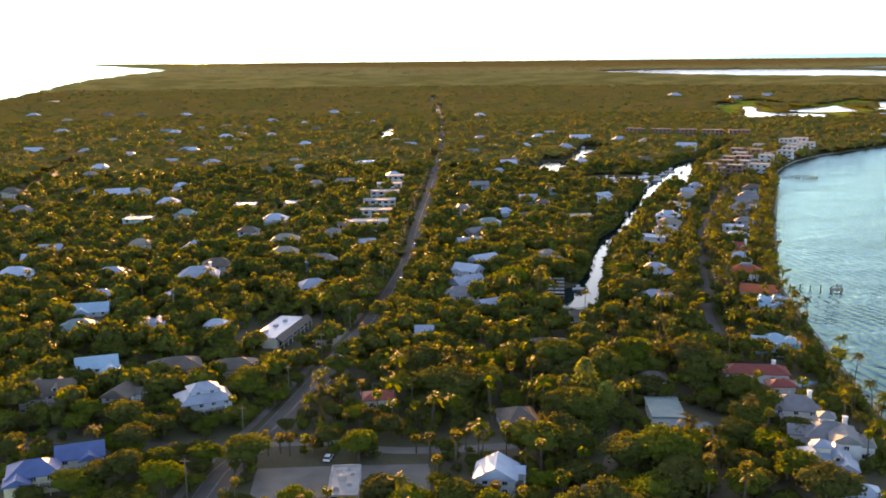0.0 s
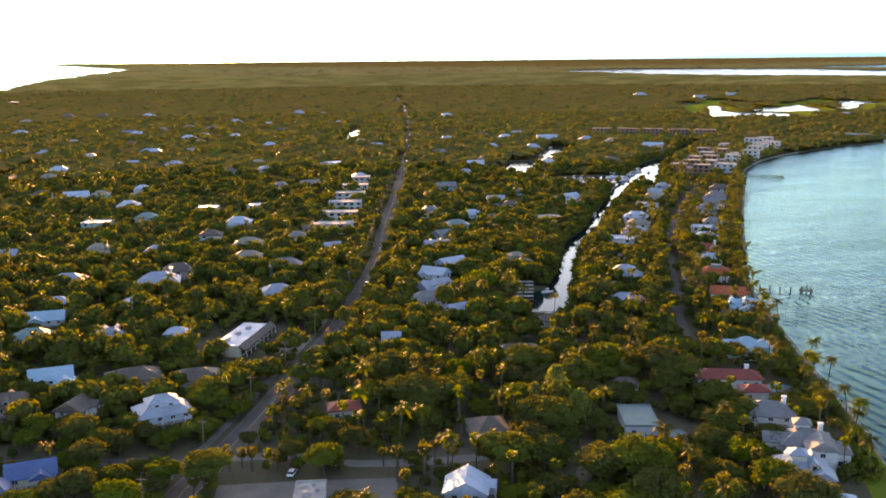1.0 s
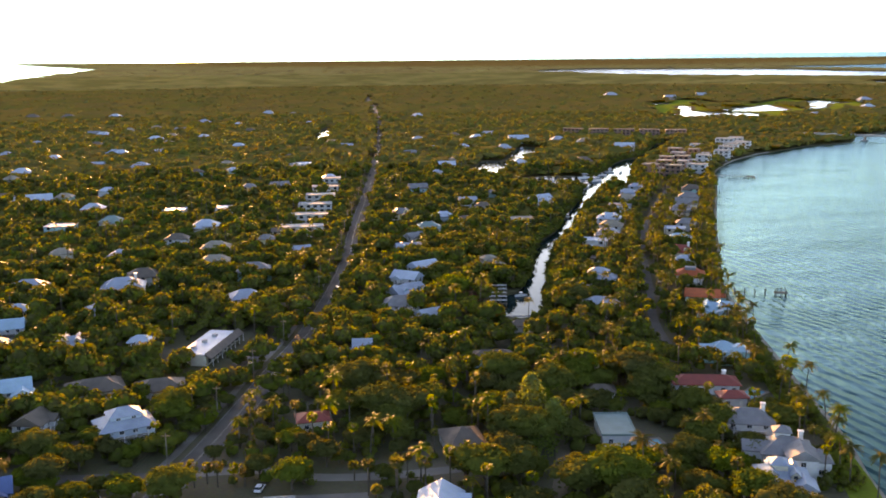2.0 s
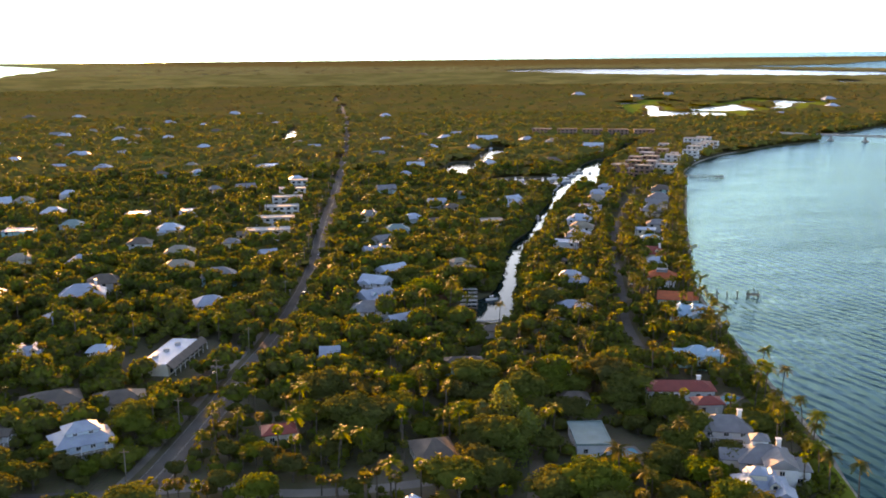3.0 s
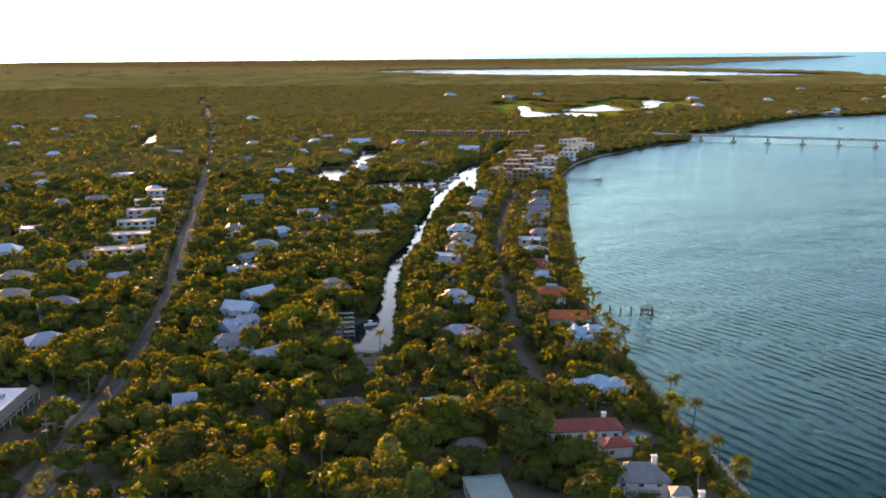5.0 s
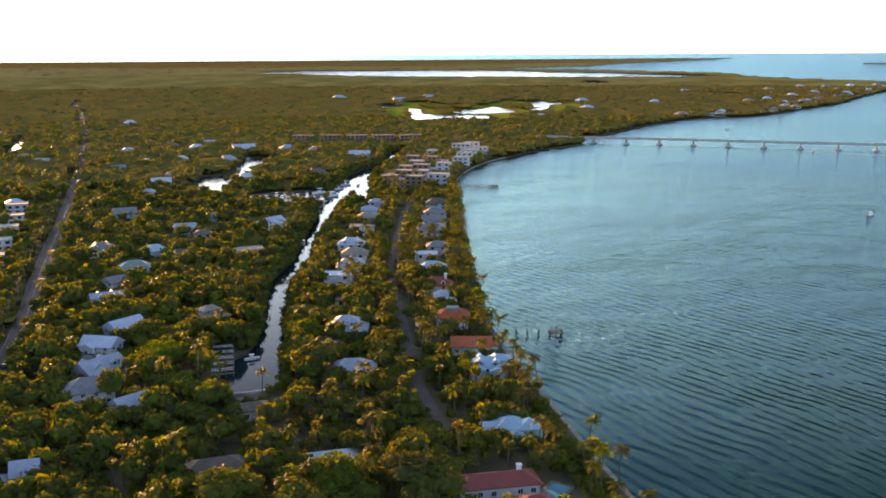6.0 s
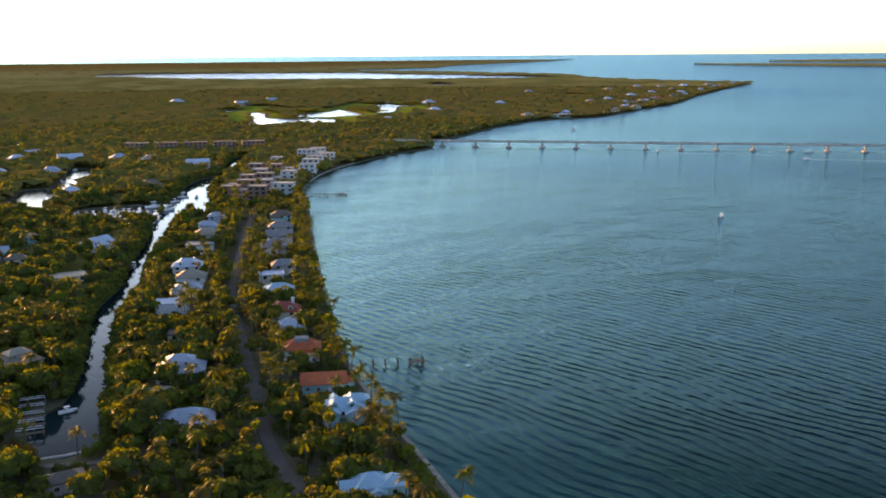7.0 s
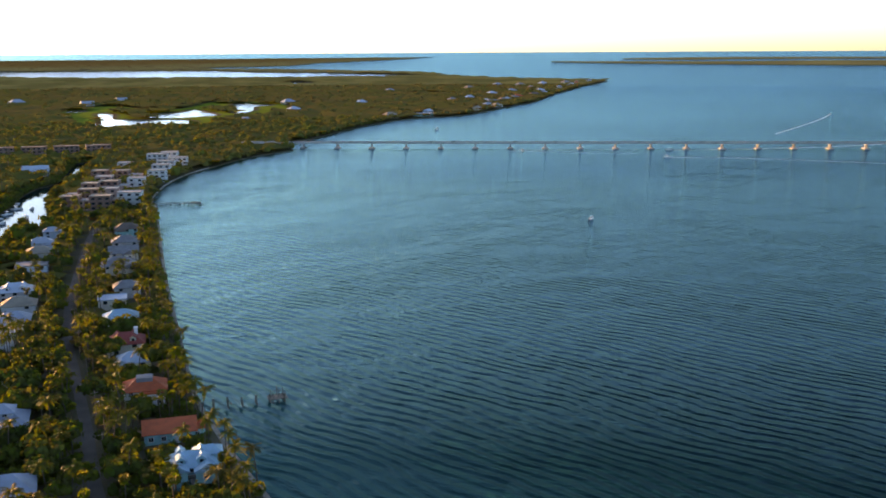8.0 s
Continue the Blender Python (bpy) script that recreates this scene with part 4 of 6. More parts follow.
# ---- larger buildings ----
def block(x, y, w, d, turn, storeys, label, wmat=None, name="apartment_building", bays=None, group="", roof=None):
    """A flat-roofed block with rows of recessed balconies and windows along both long sides."""
    FOOTPRINTS.append((x, y, 0.55 * max(w, d) + 1, 16.0 if y > 800 else 10.0 if y > 600 else 5.0))
    wmat = wmat or WALLS[0][1]
    top = tagged(new(name), label, "apartment building", group)
    top.matrix_basis = Matrix.Translation(laid([(x, y, GROUND)])[0]) @ pose(0, 0, 0, 0, 0, turn)
    rise = 3.4 if y > 800 else 3.0
    h = rise * storeys
    part("wall", box_mesh("wall", wmat, (-w / 2, -d / 2 + 1.2, 0, w / 2, d / 2 - 0.3, h)), top)
    part("roof", roof_mesh(w, d, h, 0, roof or (ROOFS["tan"] if wmat is BRICKWORK else CONCRETE), "flat", 0.5), top)
    n = bays or max(2, int(w / 4.5))
    for s in range(storeys):
        part("balcony", box_mesh("balcony", wmat, (-w / 2, -d / 2, rise * s - 0.1 if s else 0.02, w / 2, -d / 2 + 1.2, rise * s + 0.1), (-w / 2, -d / 2, rise * s + 0.1, w / 2, -d / 2 + 0.1, rise * s + 1.0)), top)
        for i in range(n):
            u = (i + 0.5) / n * w - w / 2
            part("window", FAR_WINDOW, top, pose(u, -d / 2 + 1.17, rise * s + 1.45) @ Matrix.Diagonal((1.5, 1, 1.3, 1)))
        for sx in (-1, 1):
            part("window", FAR_WINDOW, top, pose(sx * (w / 2 + 0.02), 0, rise * s + 1.7, 0, 0, 90 * sx))
    for i in range(n + 1):
        part("party_wall", box_mesh("party_wall", wmat, (-0.12, 0, 0, 0.12, 1.2, h)), top, pose(-w / 2 + 0.12 + (w - 0.24) * i / n, -d / 2, 0))
    return top


def store(x, y, turn):
    """Long shop with a flat white roof, raised mansard rim and an arcade along the car park."""
    FOOTPRINTS.append((x, y, 17))
    FOOTPRINTS.append((x + 4, y + 12, 12))
    top = tagged(new("shop"), "long single-storey shop with flat white roof and wooden mansard", "shop")
    top.matrix_basis = pose(x, y, GROUND, 0, 0, turn)
    w, d = 11, 32
    part("wall", box_mesh("wall", WALLS[1][1], (-w / 2, -d / 2, 0, w / 2, d / 2, 4.0)), top)
    part("roof", box_mesh("roof", ROOFS["white"], (-w / 2 + 0.5, -d / 2 + 0.5, 4.0, w / 2 - 0.5, d / 2 - 0.5, 4.25)), top)
    part("mansard", mesh("mansard", [(w / 2 + 2.4, -d / 2 - 1, 3.2), (w / 2 + 2.4, d / 2 + 1, 3.2), (w / 2, d / 2 + 1, 5.0), (w / 2, -d / 2 - 1, 5.0), (w / 2 - 0.3, -d / 2 - 1, 4.2), (w / 2 - 0.3, d / 2 + 1, 4.2), (w / 2 + 2.4, -d / 2 - 1, 3.0), (w / 2 + 2.4, d / 2 + 1, 3.0)], [(0, 1, 2, 3), (3, 2, 5, 4), (6, 7, 1, 0), (4, 5, 7, 6), (0, 3, 4, 6), (1, 7, 5, 2)], ROOFS["brown"]), top)
    for i in range(8):
        part("post", box_mesh("post", TRIM, (-0.1, -0.1, 0, 0.1, 0.1, 3.1)), top, pose(w / 2 + 2.2, -d / 2 + 1 + i * 4.5, 0))
        part("shop_window", FAR_WINDOW, top, pose(w / 2 + 0.03, -d / 2 + 3 + i * 4.0, 1.6, 0, 0, 90) @ Matrix.Diagonal((1.6, 1, 1.4, 1)))
    for i in range(3):
        part("roof_unit", box_mesh("roof_unit", CONCRETE, (-0.8, -0.8, 0, 0.8, 0.8, 1.0)), top, pose(-2 + i, -9 + i * 8, 4.25))


for i in range(6):
    block(-48 + 1.2 * i - (0 if i < 5 else -2), 613 + 46 * i, 26 - 1.4 * i if i < 5 else 14, 11, 2, 2, "long two-storey white apartment row with flat roof", group="apartment rows beside the road")
store(-65, 374, -12)
tagged(ribbon("parking_lot", np.array([(-50.0, 352), (-49, 372), (-46, 392)]), 9, GROUND + 0.05, ASPHALT, "asphalt parking lot before the shop", "parking lot"))
ribbon("parking_lot_south", np.array([(-50.0, 238), (-28, 239.5), (-4, 240)]), 19, GROUND + 0.05, GRAVEL, "pale gravel parking lot", "parking lot")
FOOTPRINTS += [(-48, 372, 11), (-40, 238, 11), (-27, 238, 11), (-12, 239, 11), (-58, 350, 9), (-62, 262, 8), (-76, 262, 6), (-50, 262, 8), (-45, 229, 9), (-45, 250, 8), (-31, 250, 7), (-10, 230, 8), (-12, 250, 7), (13, 231, 8), (119, 270, 4), (113, 231, 8), (110, 219, 7), (94, 228, 6), (84, 277, 5), (47, 266, 7), (-95, 282, 6)]
office = block(-25.5, 232.5, 7.5, 18, 2, 1, "small flat-roofed white office by the gravel lot", name="office")
tagged(office, category="office")
for ux, uy, us in ((-1.8, -5.5, 0.7), (1.4, -3.0, 0.5), (-0.6, 0.5, 0.9), (1.9, 3.2, 0.5), (-1.9, 5.0, 0.6), (0.8, 6.4, 0.4)):
    part("roof_unit", box_mesh("roof_unit", CONCRETE, (-us, -us, 0, us, us, us * 1.3), (-us * 0.7, -us * 0.7, us * 1.3, us * 0.7, us * 0.7, us * 1.5)), office, pose(ux, uy, 3.3))
LABEL_W, LABEL_B = "white stucco apartment block with flat roof by the water", "brown stucco apartment block with white flat roof and balconies"
CONDOS = (
    (242, 878, 13, 3, "brown"), (251, 876, 8, 2, "pink"), (260, 867, 14.5, 3, "brown"), (283, 873, 17, 3, "white"), (271, 866, 7, 2, "brown"),
    (264, 907, 15, 3, "brown"), (253, 910, 9, 2, "pink"), (277, 902, 13, 3, "pink"), (291, 944, 15, 3, "brown"), (299, 938, 10, 2, "pink"), (275, 940, 12, 3, "brown"),
    (307, 1019, 13, 3, "brown"), (321, 1008, 15, 3, "brown"), (315, 951, 13, 3, "white"), (331, 999, 10, 2, "pink"), (355, 1097, 13, 2, "white"), (297, 976, 13, 3, "pink"),
    (347, 991, 15, 3, "white"), (366, 1031, 16, 3, "white"), (381, 1059, 16, 3, "white"), (401, 1081, 18, 3, "white"), (397, 1124, 20, 3, "white"), (414, 1136, 16, 3, "white"),
)
for x, y, w, storeys, tone in CONDOS:
    block(x, y, w, 11, -31, storeys, LABEL_W if tone == "white" else LABEL_B, {"brown": BRICKWORK, "pink": PINK, "white": None}[tone], group="apartment blocks at the point", roof=ROOFS["tan"] if tone == "brown" else None)

for i in range(5):
    block(256 + 31 * i, 1302 - 11 * i, 26, 13, -14, 3, "long three-storey brown apartment row among trees", BRICKWORK, bays=5, group="brown apartment rows", roof=ROOFS["brown"])

# ---- piers, bridge, sea wall ----
def pier(x0, y0, x1, y1, label, broken=False):
    v = Vector((x1 - x0, y1 - y0))
    length, turn = v.length, math.degrees(math.atan2(v.y, v.x))
    top = tagged(new("pier"), label, "pier")
    top.matrix_basis = pose(x0, y0, 0, 0, 0, turn)
    n = int(length / (4.3 if broken else 3.2))
    rng = random.Random(5)
    for i in range(n + 1):
        for s in (-0.9, 0.9):
            h = 1.9 + (rng.uniform(0.0, 1.3) if broken else (0.9 if i == n else 0))
            part("post", box_mesh("post", WOOD, (-0.2, -0.2, -2, 0.2, 0.2, h)), top, pose(i * length / n, s, 0))
    step = 0.6
    for i in range(int(length / step)):
        if broken and (i * step < length * 0.8 and rng.random() < 0.97):
            continue
        part("plank", PLANK if broken else PALE_PLANK, top, pose((i + 0.5) * step, 0, 1.3))
    if not broken:
        for s in (-1.05, 1.05):
            part("rail", box_mesh("rail", WOOD, (0, s - 0.06, 2.2, length, s + 0.06, 2.32)), top)
        part("head", box_mesh("head", WOOD, (length - 5, -3.4, 1.25, length + 2, 3.4, 1.45), (length - 4.8, -3.2, -2, length - 4.5, -2.9, 2.4), (length + 1.5, -3.2, -2, length + 1.8, -2.9, 2.4), (length - 4.8, 2.9, -2, length - 4.5, 3.2, 2.4), (length + 1.5, 2.9, -2, length + 1.8, 3.2, 2.4)), top)
    else:
        part("head", box_mesh("head", WOOD, (length - 5, -2.2, 1.35, length + 1, 2.2, 1.5), (length - 4, -2, -2, length - 3.8, -1.8, 3.6), (length, 1.8, -2, length + 0.2, 2, 3.8), (length - 4, 1.8, -2, length - 3.8, 2, 3.2), (length, -2, -2, length + 0.2, -1.8, 3.4), (length - 4, 1.85, 2.8, length + 0.2, 1.95, 2.95), (length - 2, -2, -2, length - 1.8, -1.8, 4.4), (length - 2, 1.8, -2, length - 1.8, 2, 4.6), (length - 4, -2, 3.0, length + 0.2, -1.9, 3.15), (length - 1.95, -2, 3.9, length - 1.85, 2, 4.05)), top)


PLANK = box_mesh("plank", WOOD, (-0.27, -1.05, -0.05, 0.27, 1.05, 0.05))
PALE_PLANK = box_mesh("plank", PALE_WOOD, (-0.27, -1.35, -0.05, 0.27, 1.35, 0.05))
pier(158, 448, 184, 441, "weathered ruined wooden pier with bare piles", True)
pier(297, 868, 326, 853, "grey wooden pier with railings and a square head")


def bridge(x0, y0, x1, y1, n):
    v = Vector((x1 - x0, y1 - y0))
    length, turn = v.length, math.degrees(math.atan2(v.y, v.x))
    top = tagged(new("bridge"), "long low concrete road bridge across the bay", "bridge")
    top.matrix_basis = pose(x0, y0, 0, 0, 0, turn)
    part("deck", box_mesh("deck", CONCRETE, (-60, -5.5, 6.2, length, 5.5, 7.2)), top)
    part("roadway", box_mesh("roadway", ASPHALT, (-60, -5.0, 7.2, length, 5.0, 7.25)), top)
    for s in (-5.3, 5.3):
        part("parapet", box_mesh("parapet", CONCRETE, (-60, s - 0.15, 7.2, length, s + 0.15, 8.1)), top)
    pier_me = box_mesh("bridge_pier", CONCRETE, (-0.9, -4.6, 5.0, 0.9, 4.6, 6.2), (-0.8, -3.6, 1.2, 0.8, -2.0, 5.0), (-0.8, 2.0, 1.2, 0.8, 3.6, 5.0), (-3.2, -5.5, -0.8, 3.2, 5.5, 1.2))
    for i in range(n):
        part("bridge_pier", pier_me, top, pose(12 + i * 40.0, 0, 0))


bridge(583, 1190, 583 + 0.7709 * 1200, 1190 - 0.6370 * 1200, 30)
WALL_LINE = np.concatenate([COVE[COVE[:, 0] < 440]])
ribbon("sea_wall", WALL_LINE, 1.7, GROUND + 0.3, CONCRETE, "pale concrete sea wall and walkway", "sea wall", shift=-0.6)
ribbon("walkway", smooth_line([(236, 846), (252, 838), (270, 834), (284, 840), (294, 853), (297, 866)], 5), 2.0, GROUND + 0.25, CONCRETE, "pale walkway curving round the point", "path")
ribbon("canal_end_wall", np.array([(49.0, 414.5), (58, 413.6), (68, 414.5)]), 1.2, GROUND + 0.3, CONCRETE, "concrete wall closing the canal", "sea wall")


# ---- boats and cars ----
def lathe_hull(length, beam, height):
    """A boat's hull with a pointed bow and a cockpit sunk into it."""
    vs, fs, n = [], [], 9
    for i in range(n):
        u = i / (n - 1)
        half = beam / 2 * (1 - max(0.0, (u - 0.45) / 0.55) ** 2.2) + 0.02
        z = height * (0.85 + 0.3 * u * u)
        x = (u - 0.5) * length
        vs += [(x, -half * 0.55, -0.3), (x, -half, z), (x, -half * 0.85, z + 0.02), (x, -half * 0.8, z - 0.35), (x, half * 0.8, z - 0.35), (x, half * 0.85, z + 0.02), (x, half, z), (x, half * 0.55, -0.3)]
    for i in range(n - 1):
        for j in range(8):
            fs.append((i * 8 + j, i * 8 + (j + 1) % 8, (i + 1) * 8 + (j + 1) % 8, (i + 1) * 8 + j))
    fs += [tuple(range(7, -1, -1)), tuple(range((n - 1) * 8, n * 8))]
    return mesh("hull", vs, fs, HULL, True)


def boat(x, y, turn, length=7.0, z=0.0, label="white motor boat lying on the water", plain=False):
    top = tagged(new("boat"), label, "boat", "boats on the water")
    top.matrix_basis = pose(x, y, z, 0, 0, turn)
    k = length / 7
    part("hull", HULL_MESH, top, Matrix.Diagonal((k, k, k, 1)))
    part("console", box_mesh("console", HULL, (-0.9, -0.5, 0.5, 0.3, 0.5, 1.5)), top, Matrix.Diagonal((k, k, k, 1)))
    part("hardtop", box_mesh("hardtop", HULL, (-1.3, -0.9, 2.3, 0.8, 0.9, 2.4), (-0.2, -0.06, 0.6, 0.0, 0.06, 2.3)), top, Matrix.Diagonal((k, k, k, 1)))
    if plain:
        return
    part("windscreen", box_mesh("windscreen", GLASS, (0.3, -0.5, 1.2, 0.36, 0.5, 1.75)), top, Matrix.Diagonal((k, k, k, 1)))
    for sx in (-1.2, 0.7):
        for sy in (-0.8, 0.8):
            part("pole", box_mesh("pole", TRIM, (sx - 0.03, sy - 0.03, 0.6, sx + 0.03, sy + 0.03, 2.3)), top, Matrix.Diagonal((k, k, k, 1)))
    part("engine", box_mesh("engine", RUBBER, (-3.9, -0.3, 0.1, -3.45, 0.3, 1.3)), top, Matrix.Diagonal((k, k, k, 1)))


HULL_MESH = lathe_hull(7.0, 2.4, 1.0)
for x, y, turn, size in ((64, 452, 5, 6), (170, 812, 65, 13), (158, 785, 60, 12), (146, 744, 65, 9), (126, 664, 70, 8), (110, 629, 70, 7), (207, 862, 60, 11), (181, 868, 0, 14), (186, 850, 10, 12), (135, 699, 70, 6), (222, 905, 60, 7), (197, 838, 55, 6)):
    boat(x, y, turn, size, label="white motor boat moored in the canal")
# the marina on the west bank: boats lie side by side in their berths
berth = np.random.default_rng(12)
for i in range(10):
    u = i / 9
    boat(139 + 82 * u + berth.uniform(-4, 2), 735 + 200 * u + berth.uniform(-4, 4), berth.uniform(-40, 30) + (180 if i % 3 == 0 else 0), berth.uniform(5, 10), label="white motor boat berthed along the canal bank", plain=True)
for row in range(3):
    x0, y0 = 124 - 2 * row, 838 + 15 * row
    jetty = tagged(new("jetty"), "grey wooden jetty between the berths", "jetty", "jetties of the marina")
    jetty.matrix_basis = pose(x0, y0 + 6.5, 0, 0, 0, -4)
    part("deck", box_mesh("deck", WOOD, (-4, -0.8, 0.7, 56, 0.8, 0.9)), jetty)
    for i in range(9):
        part("post", box_mesh("post", WOOD, (-0.14, -1.0, -2, 0.14, -0.8, 2.6)), jetty, pose(i * 6.5, 0, 0))
    for i in range(9):
        if (i + 2 * row) % 4 == 3:
            continue
        boat(x0 + 1 + 6.2 * i + berth.uniform(-0.6, 0.6), y0 - 0.4 * i + berth.uniform(-2.5, 2), 86 + berth.uniform(-9, 9) + (180 if i % 4 == 1 else 0), berth.uniform(5, 10), label="white motor boat berthed in the marina", plain=True)
for i in range(10):
    x, y = BASIN.mean(0) + (BASIN[(i * 7) % len(BASIN)] - BASIN.mean(0)) * 0.93
    if inside(np.array([(x, y)]), BASIN)[0]:
        boat(x, y, berth.uniform(20, 70), berth.uniform(5, 8), label="white motor boat moored in the basin", plain=True)
for x, y, turn, size in ((510, 629, 20, 7), (845, 855, -40, 8), (874, 1306, 30, 10), (1591, 1141, 20, 10), (905, 905, 130, 9), (770, 1000, 60, 8)):
    boat(x, y, turn, size, label="white motor boat out on the bay")


def car(x, y, turn, paint, label, z=GROUND + 0.06):
    """Body with wheel arches left open below, glazed cabin and four wheels."""
    top = tagged(new("car"), label, "car", "cars")
    top.matrix_basis = pose(x, y, z, 0, 0, turn)
    prof = [(-2.2, 0.35), (2.2, 0.35), (2.25, 0.7), (1.2, 0.95), (-2.15, 1.0), (-2.3, 0.7)]
    v = [(a, s, b) for s in (-0.9, 0.9) for a, b in prof]
    f = [(0, 1, 2, 3, 4, 5), (11, 10, 9, 8, 7, 6)] + [(i + 6, (i + 1) % 6 + 6, (i + 1) % 6, i) for i in range(6)]
    part("body", mesh("body", v, f, paint), top)
    v = [(-2.0, -0.85, 0.98), (1.1, -0.85, 0.95), (1.1, 0.85, 0.95), (-2.0, 0.85, 0.98), (-1.6, -0.68, 1.5), (0.3, -0.68, 1.5), (0.3, 0.68, 1.5), (-1.6, 0.68, 1.5)]
    part("cabin", mesh("cabin", v, [(0, 1, 5, 4), (1, 2, 6, 5), (2, 3, 7, 6), (3, 0, 4, 7), (4, 5, 6, 7)], GLASS), top)
    part("car_roof", box_mesh("car_roof", paint, (-1.62, -0.7, 1.5, 0.32, 0.7, 1.56)), top)
    for a in (-1.4, 1.4):
        for s in (-0.92, 0.92):
            part("wheel", WHEEL, top, pose(a, s, 0.33, 90))


ring = [(0.33 * math.cos(radians(a)), 0.33 * math.sin(radians(a))) for a in range(0, 360, 30)]
WHEEL = mesh("wheel", [(a, b, z) for z in (-0.11, 0.11) for a, b in ring], [tuple(range(11, -1, -1)), tuple(range(12, 24))] + [(i, (i + 1) % 12, 12 + (i + 1) % 12, 12 + i) for i in range(12)], RUBBER)
for x, y, turn, paint, word in ((-60, 263, 0, CAR_WHITE, "white car on the side street"), (-32, 253, 80, CAR_WHITE, "white car parked by the gravel drive"), (-48, 345, 10, CAR_WHITE, "white car parked before the shop"), (-47.5, 341, 10, CAR_DARK, "dark car parked before the shop"), (-46, 384, 10, CAR_WHITE, "white car in the shop's parking lot"), (-47, 356, 80, CAR_DARK, "dark car in the shop's parking lot"), (-100, 285, 20, CAR_DARK, "dark car parked beside a house"), (-21, 470, 82, CAR_DARK, "dark car on the main road"), (-16, 560, 82, CAR_WHITE, "white car on the main road"), (146, 560, 70, CAR_DARK, "dark car parked along the lane"), (134, 470, 70, CAR_WHITE, "white car parked along the lane")):
    car(x, y, turn, paint, word)


for i, y in enumerate((905, 948, 1010, 1082, 1120, 1195, 1260, 1345, 1430, 1500, 1590, 1680)):
    x = float(np.interp(y, MAIN_ROAD[:, 1], MAIN_ROAD[:, 0])) + (2.0 if i % 3 else -2.0)
    car(x, y, 88 if i % 3 else 268, CAR_WHITE if i % 2 else CAR_DARK, ("white" if i % 2 else "dark") + " car in the evening traffic on the main road")

for i in range(18):
    u, side = 20 + i * 33 + (i * 37) % 23, 2.2 if i % 2 else -2.2
    car(583 + 0.7709 * u + 0.637 * side, 1190 - 0.637 * u + 0.7709 * side, -39.6 + (180 if i % 2 else 0), CAR_DARK if i % 3 else CAR_WHITE, ("dark" if i % 3 else "white") + " car crossing the long bridge", 7.26)


# ---- power lines ----
def power_line(line, spacing, shift, height):
    """Wooden poles with cross arms; the wires between two poles hang in a curve and belong to the first of them."""
    d = np.r_[0, np.cumsum(np.hypot(*np.diff(line, axis=0).T))]
    stops = np.arange(10, d[-1], spacing)
    at = np.c_[np.interp(stops, d, line[:, 0]), np.interp(stops, d, line[:, 1])] + (shift, 0)
    for k, (x, y) in enumerate(at):
        pole = tagged(new("utility_pole"), "wooden utility pole with cross arm and wires", "utility pole", "utility poles")
        pole.matrix_basis = pose(x, y, GROUND)
        v, f = tube([(0, 0, -0.5), (0, 0, height)], [0.2, 0.13], 8)
        part("post", mesh("post", v, f, WOOD), pole)
        part("cross_arm", box_mesh("cross_arm", WOOD, (-1.2, -0.08, height - 0.9, 1.2, 0.08, height - 0.72)), pole)
        if k + 1 < len(at):
            dx, dy = at[k + 1] - at[k]
            for s in (-1.1, 0.0, 1.1):
                pts = [(s + dx * t, dy * t, height - 0.65 - 3.2 * t * (1 - t)) for t in np.linspace(0, 1, 7)]
                v, f = tube_along(pts, 0.03)
                part("wire", mesh("wire", v, f, RUBBER), pole)


def tube_along(pts, r):
    """A thin four-sided cable."""
    vs, fs = [], []
    for x, y, z in pts:
        vs += [(x - r, y, z), (x, y, z - r), (x + r, y, z), (x, y, z + r)]
    for k in range(len(pts) - 1):
        fs += [(4 * k + i, 4 * k + (i + 1) % 4, 4 * k + 4 + (i + 1) % 4, 4 * k + 4 + i) for i in range(4)]
    return vs, fs


def tube(points, radii, sides=6):
    vs, fs = [], []
    for (x, y, z), r in zip(points, radii):
        vs += [(x + r * math.cos(2 * math.pi * i / sides), y + r * math.sin(2 * math.pi * i / sides), z) for i in range(sides)]
    for k in range(len(points) - 1):
        fs += [(k * sides + i, k * sides + (i + 1) % sides, (k + 1) * sides + (i + 1) % sides, (k + 1) * sides + i) for i in range(sides)]
    return vs, fs


power_line(MAIN_ROAD[7:62], 38, -5.2, 10.5)
power_line(LANE[6:], 36, 3.4, 9.5)

# ---- wakes on the bay ----
for pts, w in ((((1591, 1141), (1420, 1060), (1180, 960)), 7), (((845, 855), (900, 800), (960, 700), (1010, 600)), 6), (((760, 1010), (815, 985), (880, 930)), 5), (((770, 1000), (800, 955), (850, 900)), 5), (((905, 905), (1000, 850), (1130, 800), (1300, 770)), 8)):
    ribbon("wake", smooth_line(pts, 25), w * 0.35, 0.03, FOAM, "faint streak of foam left by a boat", "wake", kind="stuff")


def pool(x, y, w, d, turn):
    FOOTPRINTS.append((x, y, w * 0.7 + 1.5, 9.0))
    top = tagged(new("swimming_pool"), "turquoise garden swimming pool with pale stone rim", "pool")
    top.matrix_basis = pose(x, y, GROUND, 0, 0, turn)
    part("coping", box_mesh("coping", GRAVEL, (-w / 2 - 1, -d / 2 - 1, 0.02, w / 2 + 1, -d / 2, 0.2), (-w / 2 - 1, d / 2, 0.02, w / 2 + 1, d / 2 + 1, 0.2), (-w / 2 - 1, -d / 2, 0.02, -w / 2, d / 2, 0.2), (w / 2, -d / 2, 0.02, w / 2 + 1, d / 2, 0.2)), top)
    part("pool_water", box_mesh("pool_water", POOL, (-w / 2, -d / 2, 0.02, w / 2, d / 2, 0.12)), top)


